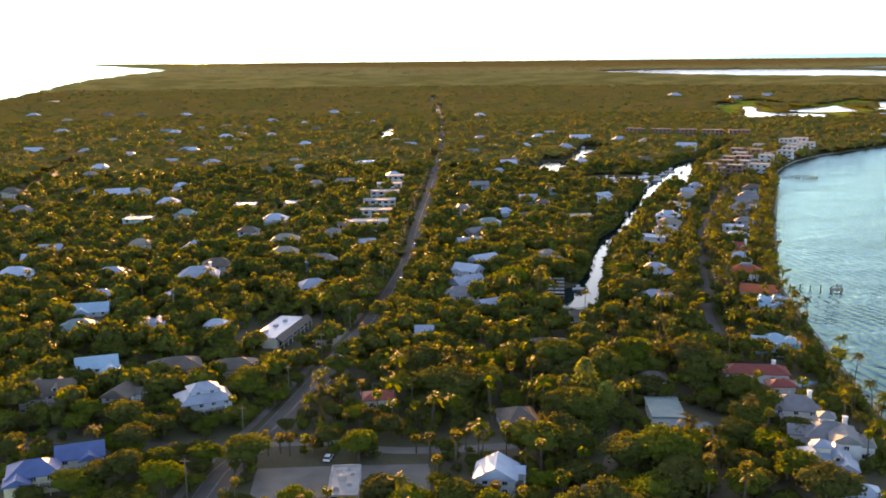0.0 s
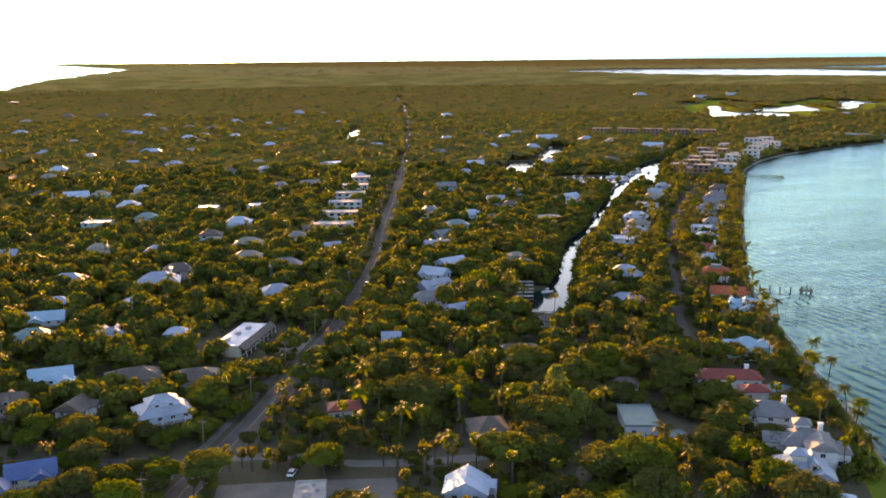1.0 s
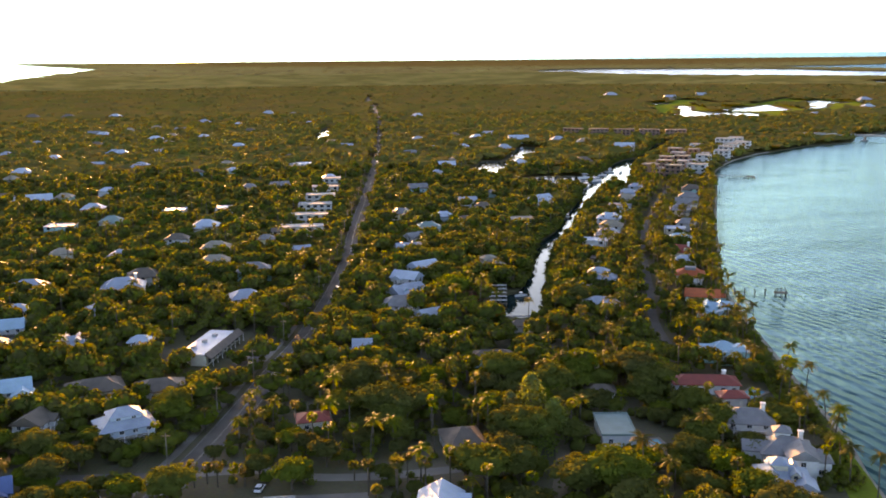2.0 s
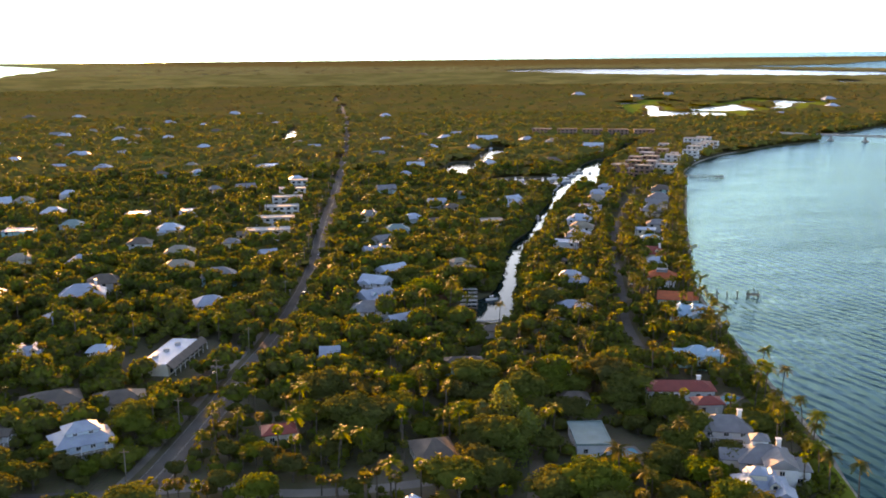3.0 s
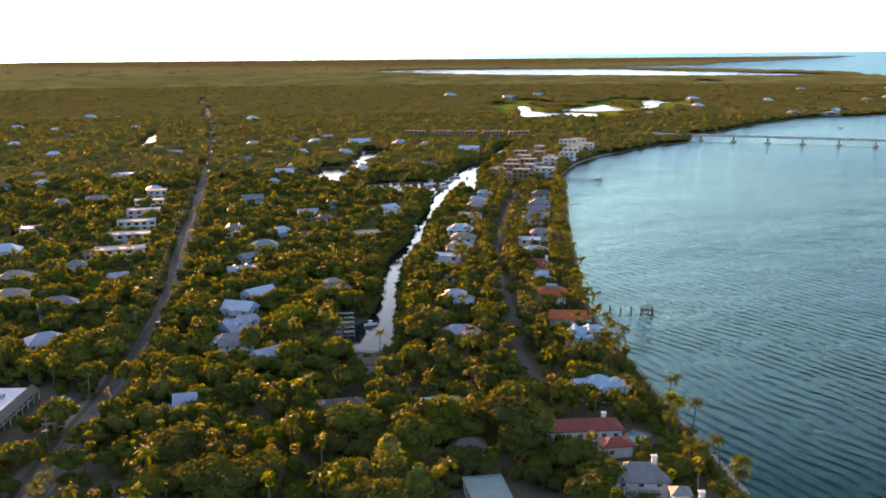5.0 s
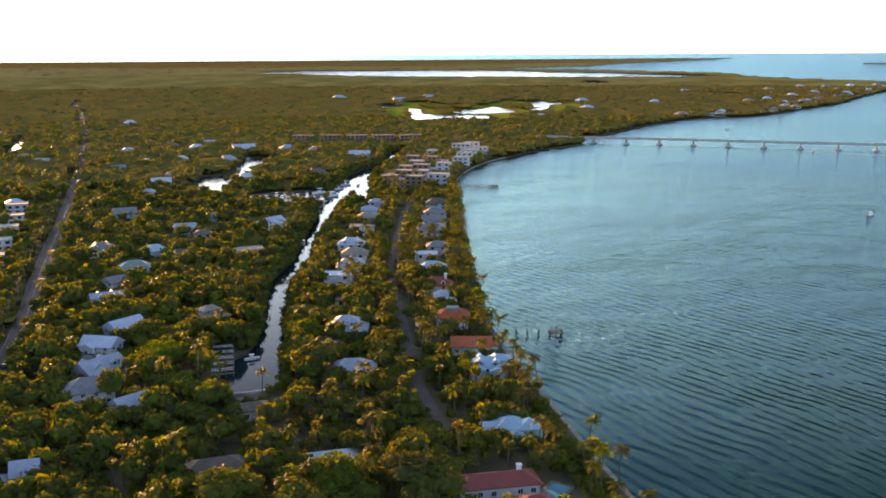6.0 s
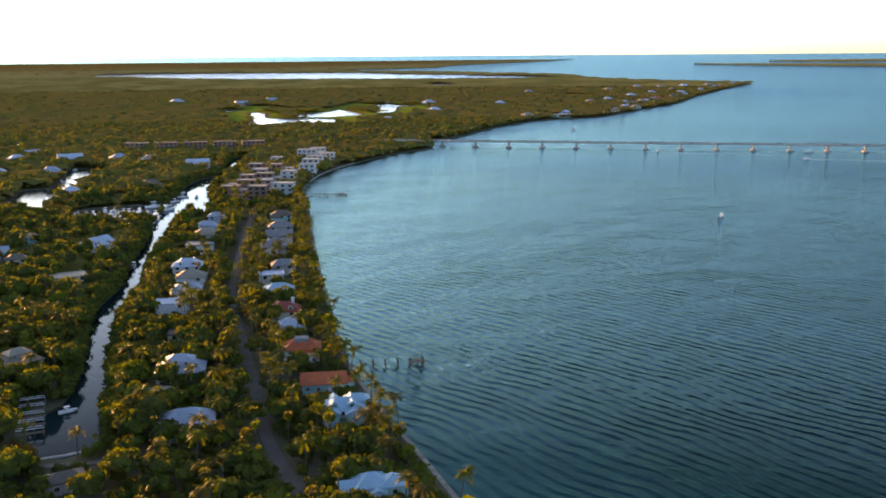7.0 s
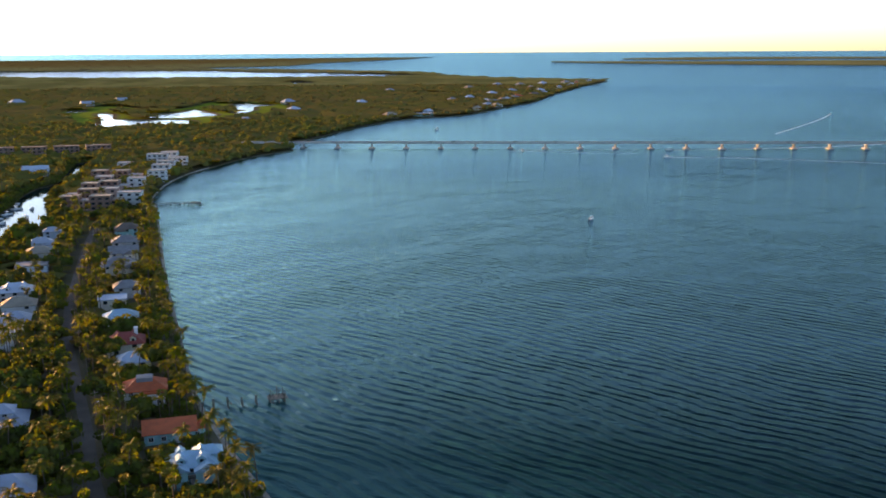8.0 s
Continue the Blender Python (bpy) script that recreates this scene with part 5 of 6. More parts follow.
pool(119, 312, 9, 5, 40)
pool(76, 275, 5, 4, 10)

# docks with boat lifts at the end of the canal
ribbon("boardwalk", np.array([(50.0, 409), (66.0, 404)]), 2.6, GROUND + 0.28, WOOD, "weathered wooden boardwalk at the canal's head", "boardwalk")
for i in range(5):
    x, y = 50 + 0.9 * i, 436 + 7.0 * i
    dock = tagged(new("dock"), "weathered wooden dock with tall piles", "dock", "docks by the canal")
    dock.matrix_basis = pose(x, y, 0, 0, 0, -4)
    part("deck", box_mesh("deck", WOOD, (-3, -0.7, 1.0, 5.5, 0.7, 1.2)), dock)
    for k in range(4):
        for s in (-0.8, 0.8):
            part("post", box_mesh("post", WOOD, (-0.14, -0.14, -2, 0.14, 0.14, 2.9)), dock, pose(-2.5 + 2.5 * k, s, 0))
    part("lift_beam", box_mesh("lift_beam", TRIM, (-2.6, -0.95, 2.6, 5.2, -0.85, 2.85), (-2.6, 0.85, 2.6, 5.2, 0.95, 2.85)), dock)
for i, (x, y, turn) in enumerate(((112, 655, 20), (98, 598, 20), (150, 760, 30), (176, 835, 30), (84, 556, 15))):
    dock = tagged(new("dock"), "weathered wooden dock on low piles", "dock", "docks by the canal")
    dock.matrix_basis = pose(x, y, 0, 0, 0, turn)
    part("deck", box_mesh("deck", WOOD, (-6, -0.8, 1.0, 5, 0.8, 1.2)), dock)
    for k in range(4):
        part("post", box_mesh("post", WOOD, (-0.14, -0.95, -2, 0.14, -0.7, 1.9)), dock, pose(-5 + 3 * k, 0, 0))

# ---- trees ----
GOLF = smooth_line([(602, 2177), (493, 1749), (478, 1661), (500, 1607), (556, 1645), (643, 1611), (752, 1728), (874, 1768), (1043, 2128), (1021, 2318), (908, 2206), (776, 2027), (725, 2071), (711, 2217)], 60, True)


def copse(xy):
    """Clumps of trees that break up the golf course."""
    x, y = xy.T
    return np.sin(x / 31 + 1.3 * np.sin(y / 83)) + np.sin(y / 57 + 1.7 * np.sin(x / 67)) > 0.2


def cells(x0, x1, y0, y1, step):
    """Corner places of a grid and the centres of its cells."""
    gx, gy = np.arange(x0, x1 + step, step), np.arange(y0, y1 + step, step)
    v = np.stack(np.meshgrid(gx, gy), -1).reshape(-1, 2)
    n = len(gx)
    f = np.array([(j * n + i, j * n + i + 1, (j + 1) * n + i + 1, (j + 1) * n + i) for j in range(len(gy) - 1) for i in range(n - 1)])
    return v.astype(float), f, v[f].mean(1)


def fairway():
    v, f, mid = cells(460, 1080, 1620, 2340, 10)
    keep = inside(mid, GOLF)
    for w in PONDS:
        for dx, dy in ((7, 7), (-7, 7), (7, -7), (-7, -7)):
            keep &= ~inside(mid + (dx, dy), w)
    me = mesh("fairway", np.c_[v, np.full(len(v), GROUND + 0.04)], f[keep], GRASS)
    tagged(new("fairway", me), "bright mown golf fairway round the ponds", "lawn", kind="structure")


fairway()
ICO = [(0, 0, 1)] + [(math.cos(radians(72 * i)) * 0.894, math.sin(radians(72 * i)) * 0.894, 0.447) for i in range(5)] + [(math.cos(radians(72 * i + 36)) * 0.894, math.sin(radians(72 * i + 36)) * 0.894, -0.447) for i in range(5)] + [(0, 0, -1)]
ICO_F = [(0, 1 + i, 1 + (i + 1) % 5) for i in range(5)] + [(1 + i, 6 + i, 1 + (i + 1) % 5) for i in range(5)] + [(6 + i, 6 + (i + 1) % 5, 1 + (i + 1) % 5) for i in range(5)] + [(11, 6 + (i + 1) % 5, 6 + i) for i in range(5)]
ICO, ICO_F = np.array(ICO)[:11], np.array(ICO_F)[:15]  # open below


def leaves(rng, at, out, size):
    """Bent four-cornered leaf sprays at places, roughly facing out."""
    n = len(at)
    nrm = out + rng.normal(0, 0.42, (n, 3))
    nrm /= np.linalg.norm(nrm, axis=1)[:, None] + 1e-9
    a = np.cross(nrm, rng.normal(0, 1, (n, 3)))
    a /= np.linalg.norm(a, axis=1)[:, None] + 1e-9
    b = np.cross(nrm, a)
    s = (size * rng.uniform(0.6, 1.35, n))[:, None]
    v = np.stack([at + a * s, at + b * s * 0.7 + nrm * s * 0.25, at - a * s, at - b * s * 0.7 - nrm * s * 0.1], 1)
    return v.reshape(-1, 3)


def crown_arrays(rng, lobes, quads, size, height, spread, squash=0.7, core=0.86):
    """A crown of unit-free metres: lumpy lobes with leaf sprays on them. Returns vertices, corners, counts."""
    c, r = [(0.0, 0.0, height * 0.58)], [spread * (0.74 if lobes > 1 else rng.uniform(0.4, 0.6))]
    for i in range(1, lobes):
        a, up = 2.4 * i + rng.uniform(-0.5, 0.5), rng.uniform(-0.15, 1.0)
        q = r[0] * rng.uniform(0.62, 0.86)
        c.append((q * math.cos(a) * math.cos(up), q * math.sin(a) * math.cos(up), c[0][2] + q * math.sin(up) * squash))
        r.append(spread * rng.uniform(0.26, 0.5))
    c, r = np.array(c), np.array(r)
    vs, cs, ns, k = [], [], [], 0
    for ci, ri in zip(c, r):
        v = ICO * (ri * core * rng.uniform(0.8, 1.12, (11, 1))) * (1, 1, squash) + ci
        vs.append(v)
        cs.append((ICO_F + k).ravel())
        ns.append(np.full(15, 3))
        k += 11
    which = rng.choice(lobes, quads, p=r**2 / (r**2).sum())
    d = rng.normal(0, 1, (quads, 3))
    d[:, 2] = np.where(d[:, 2] < -0.4, -d[:, 2], d[:, 2])
    d /= np.linalg.norm(d, axis=1)[:, None]
    at = c[which] + d * (r[which] * rng.uniform(0.82, 1.12, quads))[:, None] * (1, 1, squash)
    vs.append(leaves(rng, at, d, size))
    cs.append(np.arange(k, k + 4 * quads))
    ns.append(np.full(quads, 4))
    return np.concatenate(vs), np.concatenate(cs), np.concatenate(ns)


def broad_tree(seed, height, spread, mat):
    rng = np.random.default_rng(seed)
    crown = fast_mesh("crown", *crown_arrays(rng, 10, 1000, 0.29, height, spread), mat)
    v, f = tube([(0, 0, -0.3), (0.1, 0.05, height * 0.2), (0.15, -0.1, height * 0.55)], [0.32, 0.24, 0.14])
    for i in range(4):
        a = i * 1.6 + seed
        k = len(v)
        w, g = tube([(0.1, 0, height * 0.22), (spread * 0.3 * math.cos(a), spread * 0.3 * math.sin(a), height * 0.42), (spread * 0.5 * math.cos(a), spread * 0.5 * math.sin(a), height * 0.62)], [0.16, 0.1, 0.05], 5)
        v += w
        f += [tuple(k + i for i in q) for q in g]
    return mesh("trunk", v, f, BARK), crown


def palm_tree(seed, height, length, fronds, droop, lean):
    """Curved ringed trunk and arching fronds whose leaflets hang on both sides of a rib."""
    rng = np.random.default_rng(seed)
    pts = [(lean * t * t, 0, height * t - 0.3) for t in np.linspace(0, 1, 6)]
    trunk = mesh("trunk", *tube(pts, [0.24, 0.2, 0.17, 0.16, 0.15, 0.17]), BARK)
    top = np.array(pts[-1])
    vs, fs = [], []
    for i in range(fronds):
        a, up = 2.4 * i + rng.uniform(-0.2, 0.2), rng.uniform(-0.35, 1.1)
        out, side = np.array([math.cos(a), math.sin(a), 0]), np.array([-math.sin(a), math.cos(a), 0])
        rib, size = [], length * rng.uniform(0.8, 1.1)
        for t in np.linspace(0, 1, 8):
            rib.append(top + out * size * t * math.cos(up * (1 - t)) + np.array([0, 0, size * (math.sin(up) * t - droop * t * t)]))
        for s in (-1, 1):
            for j in range(7):
                w = 0.26 * length * math.sin(math.pi * (0.16 + 0.11 * j))
                k = len(vs)
                vs += [rib[j], rib[j + 1], rib[j + 1] + s * side * w + out * 0.3 + (0, 0, -0.45 * w)]
                fs.append((k, k + 1, k + 2))
    return trunk, mesh("crown", vs, fs, PALM)


def fan_palm(seed, height):
    """Straight trunk and a round head of stiff fan leaves."""
    rng = np.random.default_rng(seed)
    trunk = mesh("trunk", *tube([(0, 0, -0.3), (0.05, 0, height * 0.5), (0.1, 0.05, height)], [0.2, 0.18, 0.2]), BARK)
    vs, fs, top = [], [], np.array((0.1, 0.05, height))
    for i in range(30):
        d = rng.normal(0, 1, 3)
        d[2] = d[2] * 0.7 + 0.35
        d /= np.linalg.norm(d)
        s = np.cross(d, (0.1, 0.2, 1))
        s /= np.linalg.norm(s)
        u = np.cross(s, d)
        c, r = top + d * 0.9, rng.uniform(0.9, 1.25)
        k = len(vs)
        vs.append(c)
        for q in np.linspace(-1.9, 1.9, 9):
            rr = r * (1.0 if int(round((q + 1.9) / 0.475)) % 2 == 0 else 0.62)
            vs.append(c + (d * math.cos(q) * 0.75 + s * math.sin(q)) * rr - u * 0.25 * abs(math.sin(q)) - np.array([0, 0, 0.18 * rr]))
        fs += [(k, k + 1 + j, k + 2 + j) for j in range(8)]
    return trunk, mesh("crown", vs, fs, PALM)


def feather_tree(seed, height, spread):
    """Tall casuarina: whorls of drooping feathery sprays on a straight stem."""
    rng = np.random.default_rng(seed)
    trunk = mesh("trunk", *tube([(0, 0, -0.3), (0.1, 0, height * 0.5), (0, 0.1, height * 0.95)], [0.3, 0.2, 0.05]), BARK)
    n = 900
    t = rng.uniform(0.12, 1, n) ** 0.9
    a, q = rng.uniform(0, 2 * np.pi, n), spread * (1.05 - t) ** 0.6 * rng.uniform(0.35, 1.0, n)
    at = np.c_[q * np.cos(a), q * np.sin(a), height * t]
    out = np.c_[np.cos(a), np.sin(a), rng.uniform(-0.2, 0.9, n)]
    v = leaves(rng, at, out, 0.48)
    return trunk, fast_mesh("crown", v, np.arange(4 * n), np.full(n, 4), PINE)


def clad_palm(seed, height):
    """Tall palm whose trunk is wrapped in climbing leaves from the ground to the head."""
    trunk, crown = palm_tree(seed, height, 2.4, 24, 0.6, 0.3)
    rng = np.random.default_rng(seed)
    n = 520
    t, a = rng.uniform(0.0, 0.93, n), rng.uniform(0, 2 * np.pi, n)
    q = (1.5 - 0.7 * t) * rng.uniform(0.6, 1.1, n)
    v = leaves(rng, np.c_[q * np.cos(a), q * np.sin(a), height * t], np.c_[np.cos(a), np.sin(a), np.full(n, 0.25)], 0.3)
    vine = fast_mesh("vine", v, np.arange(4 * n), np.full(n, 4), LEAF)
    return trunk, crown, vine


KINDS = {
    "broad": [broad_tree(s, h, w, LEAF) for s, h, w in ((1, 8.5, 4.6), (2, 7.0, 4.0), (3, 10.0, 5.2), (4, 6.0, 3.4), (5, 8.0, 5.4))],
    "russet": [broad_tree(9, 8.0, 5.2, RUSSET)],
    "palm": [palm_tree(11, 10.5, 2.65, 26, 0.6, 1.2), palm_tree(12, 8.8, 2.45, 24, 0.65, 0.5), palm_tree(13, 12.0, 2.75, 26, 0.55, 1.6)],
    "fan": [fan_palm(21, 9.0), fan_palm(22, 7.4), fan_palm(23, 10.2)],
    "stout": [fan_palm(24, 4.0), fan_palm(25, 4.8)],
    "clad": [clad_palm(14, 13.0)],
    "feather": [feather_tree(31, 12.0, 5.6), feather_tree(32, 13.5, 6.4)],
}
TREE_WORDS = {
    "broad": ("dense rounded broadleaf tree with olive green leaves", "tree", "broadleaf trees"),
    "russet": ("rounded tree with russet red foliage", "tree", "broadleaf trees"),
    "palm": ("slender coconut palm with arching fronds", "palm", "palms"),
    "fan": ("cabbage palm with a round head of fan leaves", "palm", "palms"),
    "stout": ("short stout cabbage palm with a full round head", "palm", "palms"),
    "clad": ("tall palm with its trunk wrapped in climbing leaves", "palm", "palms"),
    "feather": ("tall feathery casuarina with pale olive needles", "tree", "feathery trees"),
}


def tree(kind, x, y, rng, size=None):
    trunk, crown, *vine = KINDS[kind][int(rng.integers(0, len(KINDS[kind])))]
    k = size or (rng.uniform(0.8, 1.2) if kind in ("palm", "fan") else 0.62 + 1.0 * rng.random() ** 1.4) * (0.8 if x < -20 and y < 345 else 1.0)
    wide = 1.18 if kind in ("broad", "russet") else 1.0
    label, category, group = TREE_WORDS[kind]
    top = tagged(new("palm_tree" if category == "palm" else "tree"), label, category, group)
    top.matrix_basis = pose(x, y, GROUND, 0, 0, rng.uniform(0, 360)) @ Matrix.Diagonal((k * wide, k * wide, k * (rng.uniform(0.9, 1.15) if category == "palm" else rng.uniform(0.75, 1.05)), 1))
    part("trunk", trunk, top)
    part("crown", crown, top)
    for me in vine:
        part("vine", me, top, label="dense green climbing leaves")


def free(xy, road=5.5, house_gap=0.0, margin=2.0, front=0.0):
    """Which places lie on land, clear of roads, water and houses, with an open front garden of that depth."""
    ok = inside(xy, COAST)
    for w in WATERS:
        ok &= ~inside(xy, w)
    for w, reach in [(w, 80) for w in PONDS] + [(MARINA, 9), (POND_C, 60), (POND_D, 40), (LAKE, 90), (BASIN, 15), (INLET, 44), (INLET, -40)]:
        for k in (0.33, 0.66, 1.0):
            ok &= ~inside(xy + (0, reach * k), w)
    if front:
        ok &= ~((np.abs(xy[:, 0] - 58) < 10) & (xy[:, 1] > 394) & (xy[:, 1] < 417))
    for line, gap in ((MAIN_ROAD, road - 0.7), (LANE, road - 2.1), (SIDE_STREET, road - 1.5), (WEST_STREET, road + 3), (DRIVE, 3.5), (SAND_TRACK, 3.0)):
        ok &= off_line(xy, line) > gap
    near = xy[:, 1] < 1300
    if near.any():
        ok[near] &= off_line(xy[near], EAST_SHORE) > np.where(xy[near, 1] < 430, margin + 2.5, margin)
        ok[near] &= off_line(xy[near], np.vstack([CANAL, CANAL[:1]])) > margin * 2.2
    for x, y, r, *open_ground in FOOTPRINTS:
        ok &= np.hypot(xy[:, 0] - x, xy[:, 1] - y) > r + house_gap
        if front and open_ground:
            depth = max(front, open_ground[0])
            away = math.hypot(x - 45, y - 130)
            fx, fy = (x - 45) / away, (y - 130) / away
            ok &= np.hypot(xy[:, 0] - x + fx * depth * 0.5, xy[:, 1] - y + fy * depth * 0.5) > r * 0.9
            ok &= np.hypot(xy[:, 0] - x + fx * depth, xy[:, 1] - y + fy * depth) > r * 0.75
    return ok


def scatter(rng, x0, x1, y0, y1, step):
    """Places on a shaken grid."""
    gx, gy = np.meshgrid(np.arange(x0, x1, step), np.arange(y0, y1, step))
    p = np.c_[gx.ravel(), gy.ravel()]
    return p + rng.uniform(-0.7, 0.7, p.shape) * step


def in_view(xy, reach=0.0):
    """The wedge of country that the flight looks over."""
    a = np.degrees(np.arctan2(xy[:, 0] - 10, xy[:, 1] - 30))
    return (a > -31 - reach) & (a < 62)


def kind_at(rng, x, y, shore):
    u = rng.random()
    palms = 1.0 if shore < 11 and y < 480 else 0.6 if shore < 16 else (0.5 if -45 < x < 30 and y < 335 else (0.58 if x > 122 and y > 370 else 0.3 if x > 60 else 0.14))
    kind = "palm" if u < palms * (0.7 if shore < 20 else 0.3) else "fan" if u < palms else "broad"
    if kind == "broad" and 38 < x < 54 and y < 300 and rng.random() < 0.12:
        kind = "feather"
    if kind == "broad" and 25 < x < 48 and 395 < y < 440 and rng.random() < 0.12:
        kind = "russet"
    return kind


def nearest_trees():
    """The nearest trees and palms stand as things; those behind them are returned, sorted into broadleaf and palm."""
    rng = np.random.default_rng(7)
    p = scatter(rng, -250, 215, 205, 640, 6.1)
    p = p[in_view(p) & free(p, house_gap=0.4, front=3.0, margin=1.9)]
    d = np.hypot(p[:, 0] - 30, p[:, 1] - 60)
    p = p[(d < 500) & (rng.random(len(p)) < 0.9)]
    p = p[np.argsort(np.hypot(p[:, 0] - 30, p[:, 1] - 60))]
    shore = off_line(p, EAST_SHORE)
    left = {"broad": [], "palm": []}
    count = {}
    for (x, y), s in zip(p, shore):
        kind = kind_at(rng, x, y, s)
        family = "palm" if kind in ("palm", "fan") else "broad"
        count[family] = count.get(family, 0) + 1
        if count[family] <= (238 if family == "palm" else 290) or kind == "russet":
            tree(kind, x, y, rng)
        else:
            left[family].append((x, y))
    return np.array(left["broad"]), np.array(left["palm"])


def woodland(name, label, seed, places, variants, mat, low, high):
    """Many trees joined into one mesh: each place takes a turned and scaled copy of one of the variants."""
    rng = np.random.default_rng(seed)
    pick = rng.integers(0, len(variants), len(places))
    vs, cs, ns, base = [], [], [], 0
    for k, (v, c, n) in enumerate(variants):
        p = places[pick == k]
        m = len(p)
        if not m:
            continue
        a, s, h = rng.uniform(0, 2 * np.pi, m), rng.uniform(low, high, m), rng.uniform(0.8, 1.25, m)
        ca, sa = np.cos(a) * s, np.sin(a) * s
        x = v[None, :, 0] * ca[:, None] - v[None, :, 1] * sa[:, None] + p[:, :1]
        y = v[None, :, 0] * sa[:, None] + v[None, :, 1] * ca[:, None] + p[:, 1:2]
        z = v[None, :, 2] * (s * h)[:, None] + GROUND
        vs.append(np.stack([x, y, z], -1).reshape(-1, 3))
        cs.append((c[None] + base + np.arange(m)[:, None] * len(v)).ravel())
        ns.append(np.tile(n, m))
        base += m * len(v)
    me = fast_mesh(name, laid(np.concatenate(vs)), np.concatenate(cs), np.concatenate(ns), mat)
    return tagged(new(name, me), label, "woodland", kind="stuff")


def crowns(count, seed, *args, **kw):
    return [crown_arrays(np.random.default_rng(seed + i), *args, **kw) for i in range(count)]


def as_arrays(me):
    """Vertices, corners and counts of a mesh."""
    v, c, n = np.empty(len(me.vertices) * 3), np.empty(len(me.loops), int), np.empty(len(me.polygons), int)
    me.vertices.foreach_get("co", v)
    me.loops.foreach_get("vertex_index", c)
    me.polygons.foreach_get("loop_total", n)
    return v.reshape(-1, 3), c, n


def single_trees():
    """Trees that stand out by themselves: shore palms, the row of palms on the lawn, tall casuarinas."""
    rng = np.random.default_rng(8)
    for x, y in ((137, 329), (136, 310), (131, 285), (127, 295), (121, 282), (122, 236), (160, 462), (151, 412), (147, 401), (148, 386), (203, 600)):
        tree("palm", x, y, rng, 0.95)
    row = EAST_SHORE[(EAST_SHORE[:, 1] > 430) & (EAST_SHORE[:, 1] < 800)]
    row = smooth_line(row[::2], 9.0)
    for x, y in row + rng.uniform(-1.5, 1.5, row.shape) - (3.4, 0):
        tree("palm", x, y, rng, rng.uniform(0.75, 1.05))
    for x, y in ((67, 323), (70, 320), (73, 321), (77, 320), (81, 322), (85, 322), (-40, 296), (-35, 290), (48, 418), (61, 410)):
        tree("palm", x, y, rng, 0.9)
    for x, y in ((-52, 257), (-49, 256), (-46, 258), (-43, 256), (-39, 257), (-36, 255.5), (-56, 246), (-55, 240), (-20, 256), (-8, 257), (-4, 256)):
        tree("stout", x, y, rng, 1.1)
    for x, y in ((53, 521), (60, 553), (65, 556), (70, 551), (73, 541), (77, 546), (75, 558), (76, 531), (40, 559), (36, 544), (68, 545), (64, 549)):
        tree("palm", x, y, rng, rng.uniform(0.95, 1.2))
    for x, y, k in ((31, 440, 1.75), (29, 480, 1.5), (81, 420, 1.6), (84, 458, 1.45)):
        tree("broad", x, y, rng, k)
    for x, y in ((38.5, 423), (45.5, 413.5)):
        tree("russet", x, y, rng, 0.9)
    tree("clad", 21.5, 320.5, rng, 1.0)
    for x, y in ((48, 277), (43, 269), (37, 288), (50, 284)):
        tree("feather", x, y, rng, 1.0)


rng = np.random.default_rng(17)
single_trees()
broad_left, palm_left = nearest_trees()
woodland("village_trees", "olive green broadleaf trees between the houses", 39, broad_left, crowns(8, 30, 7, 112, 0.68, 8.0, 4.9), LEAF_STUFF, 0.55, 1.35)
more = scatter(rng, 116, 215, 372, 640, 5.6)
more = more[free(more, house_gap=0.4, margin=1.6, front=2.0) & (rng.random(len(more)) < 0.5)]
palm_left = np.concatenate([palm_left, more]) if len(palm_left) else more
if len(palm_left):
    woodland("village_palms", "palms standing between the houses", 40, palm_left, [as_arrays(c) for t, c in KINDS["palm"] + KINDS["fan"]], PALM_STUFF, 0.8, 1.15)
    woodland("village_palm_trunks", "slender grey palm trunks", 40, palm_left, [as_arrays(t) for t, c in KINDS["palm"] + KINDS["fan"]], BARK, 0.8, 1.15)
# undergrowth between the near trees
p = scatter(rng, -260, 220, 200, 640, 4.2)
p = p[in_view(p) & free(p, road=5.4, margin=0.9)]
p = p[rng.random(len(p)) < 0.62]
woodland("undergrowth", "low shrubs and hedges between the houses", 41, p, crowns(5, 50, 1, 14, 0.55, 2.8, 4.4), LEAF_STUFF, 0.5, 1.35)
# sea grape and low shrubs behind the beach
edge = smooth_line(EAST_SHORE[(EAST_SHORE[:, 1] > 190) & (EAST_SHORE[:, 1] < 480)], 2.6)
for gap in (3.6, 6.4, 9.4, 12.4):
    low = edge + rng.uniform(-1.3, 1.3, edge.shape) - (gap, 0)
    low = low[rng.random(len(low)) < 0.8]
    for x, y, r, *_ in FOOTPRINTS[:]:
        low = low[np.hypot(low[:, 0] - x, low[:, 1] - y) > min(r, 7.0) * 0.95]
    woodland("shore_shrubs", "low sea grape shrubs behind the beach", 47, low, crowns(5, 52, 2, 40, 0.38, 2.1, 2.3), LEAF_STUFF, 0.6, 1.25)
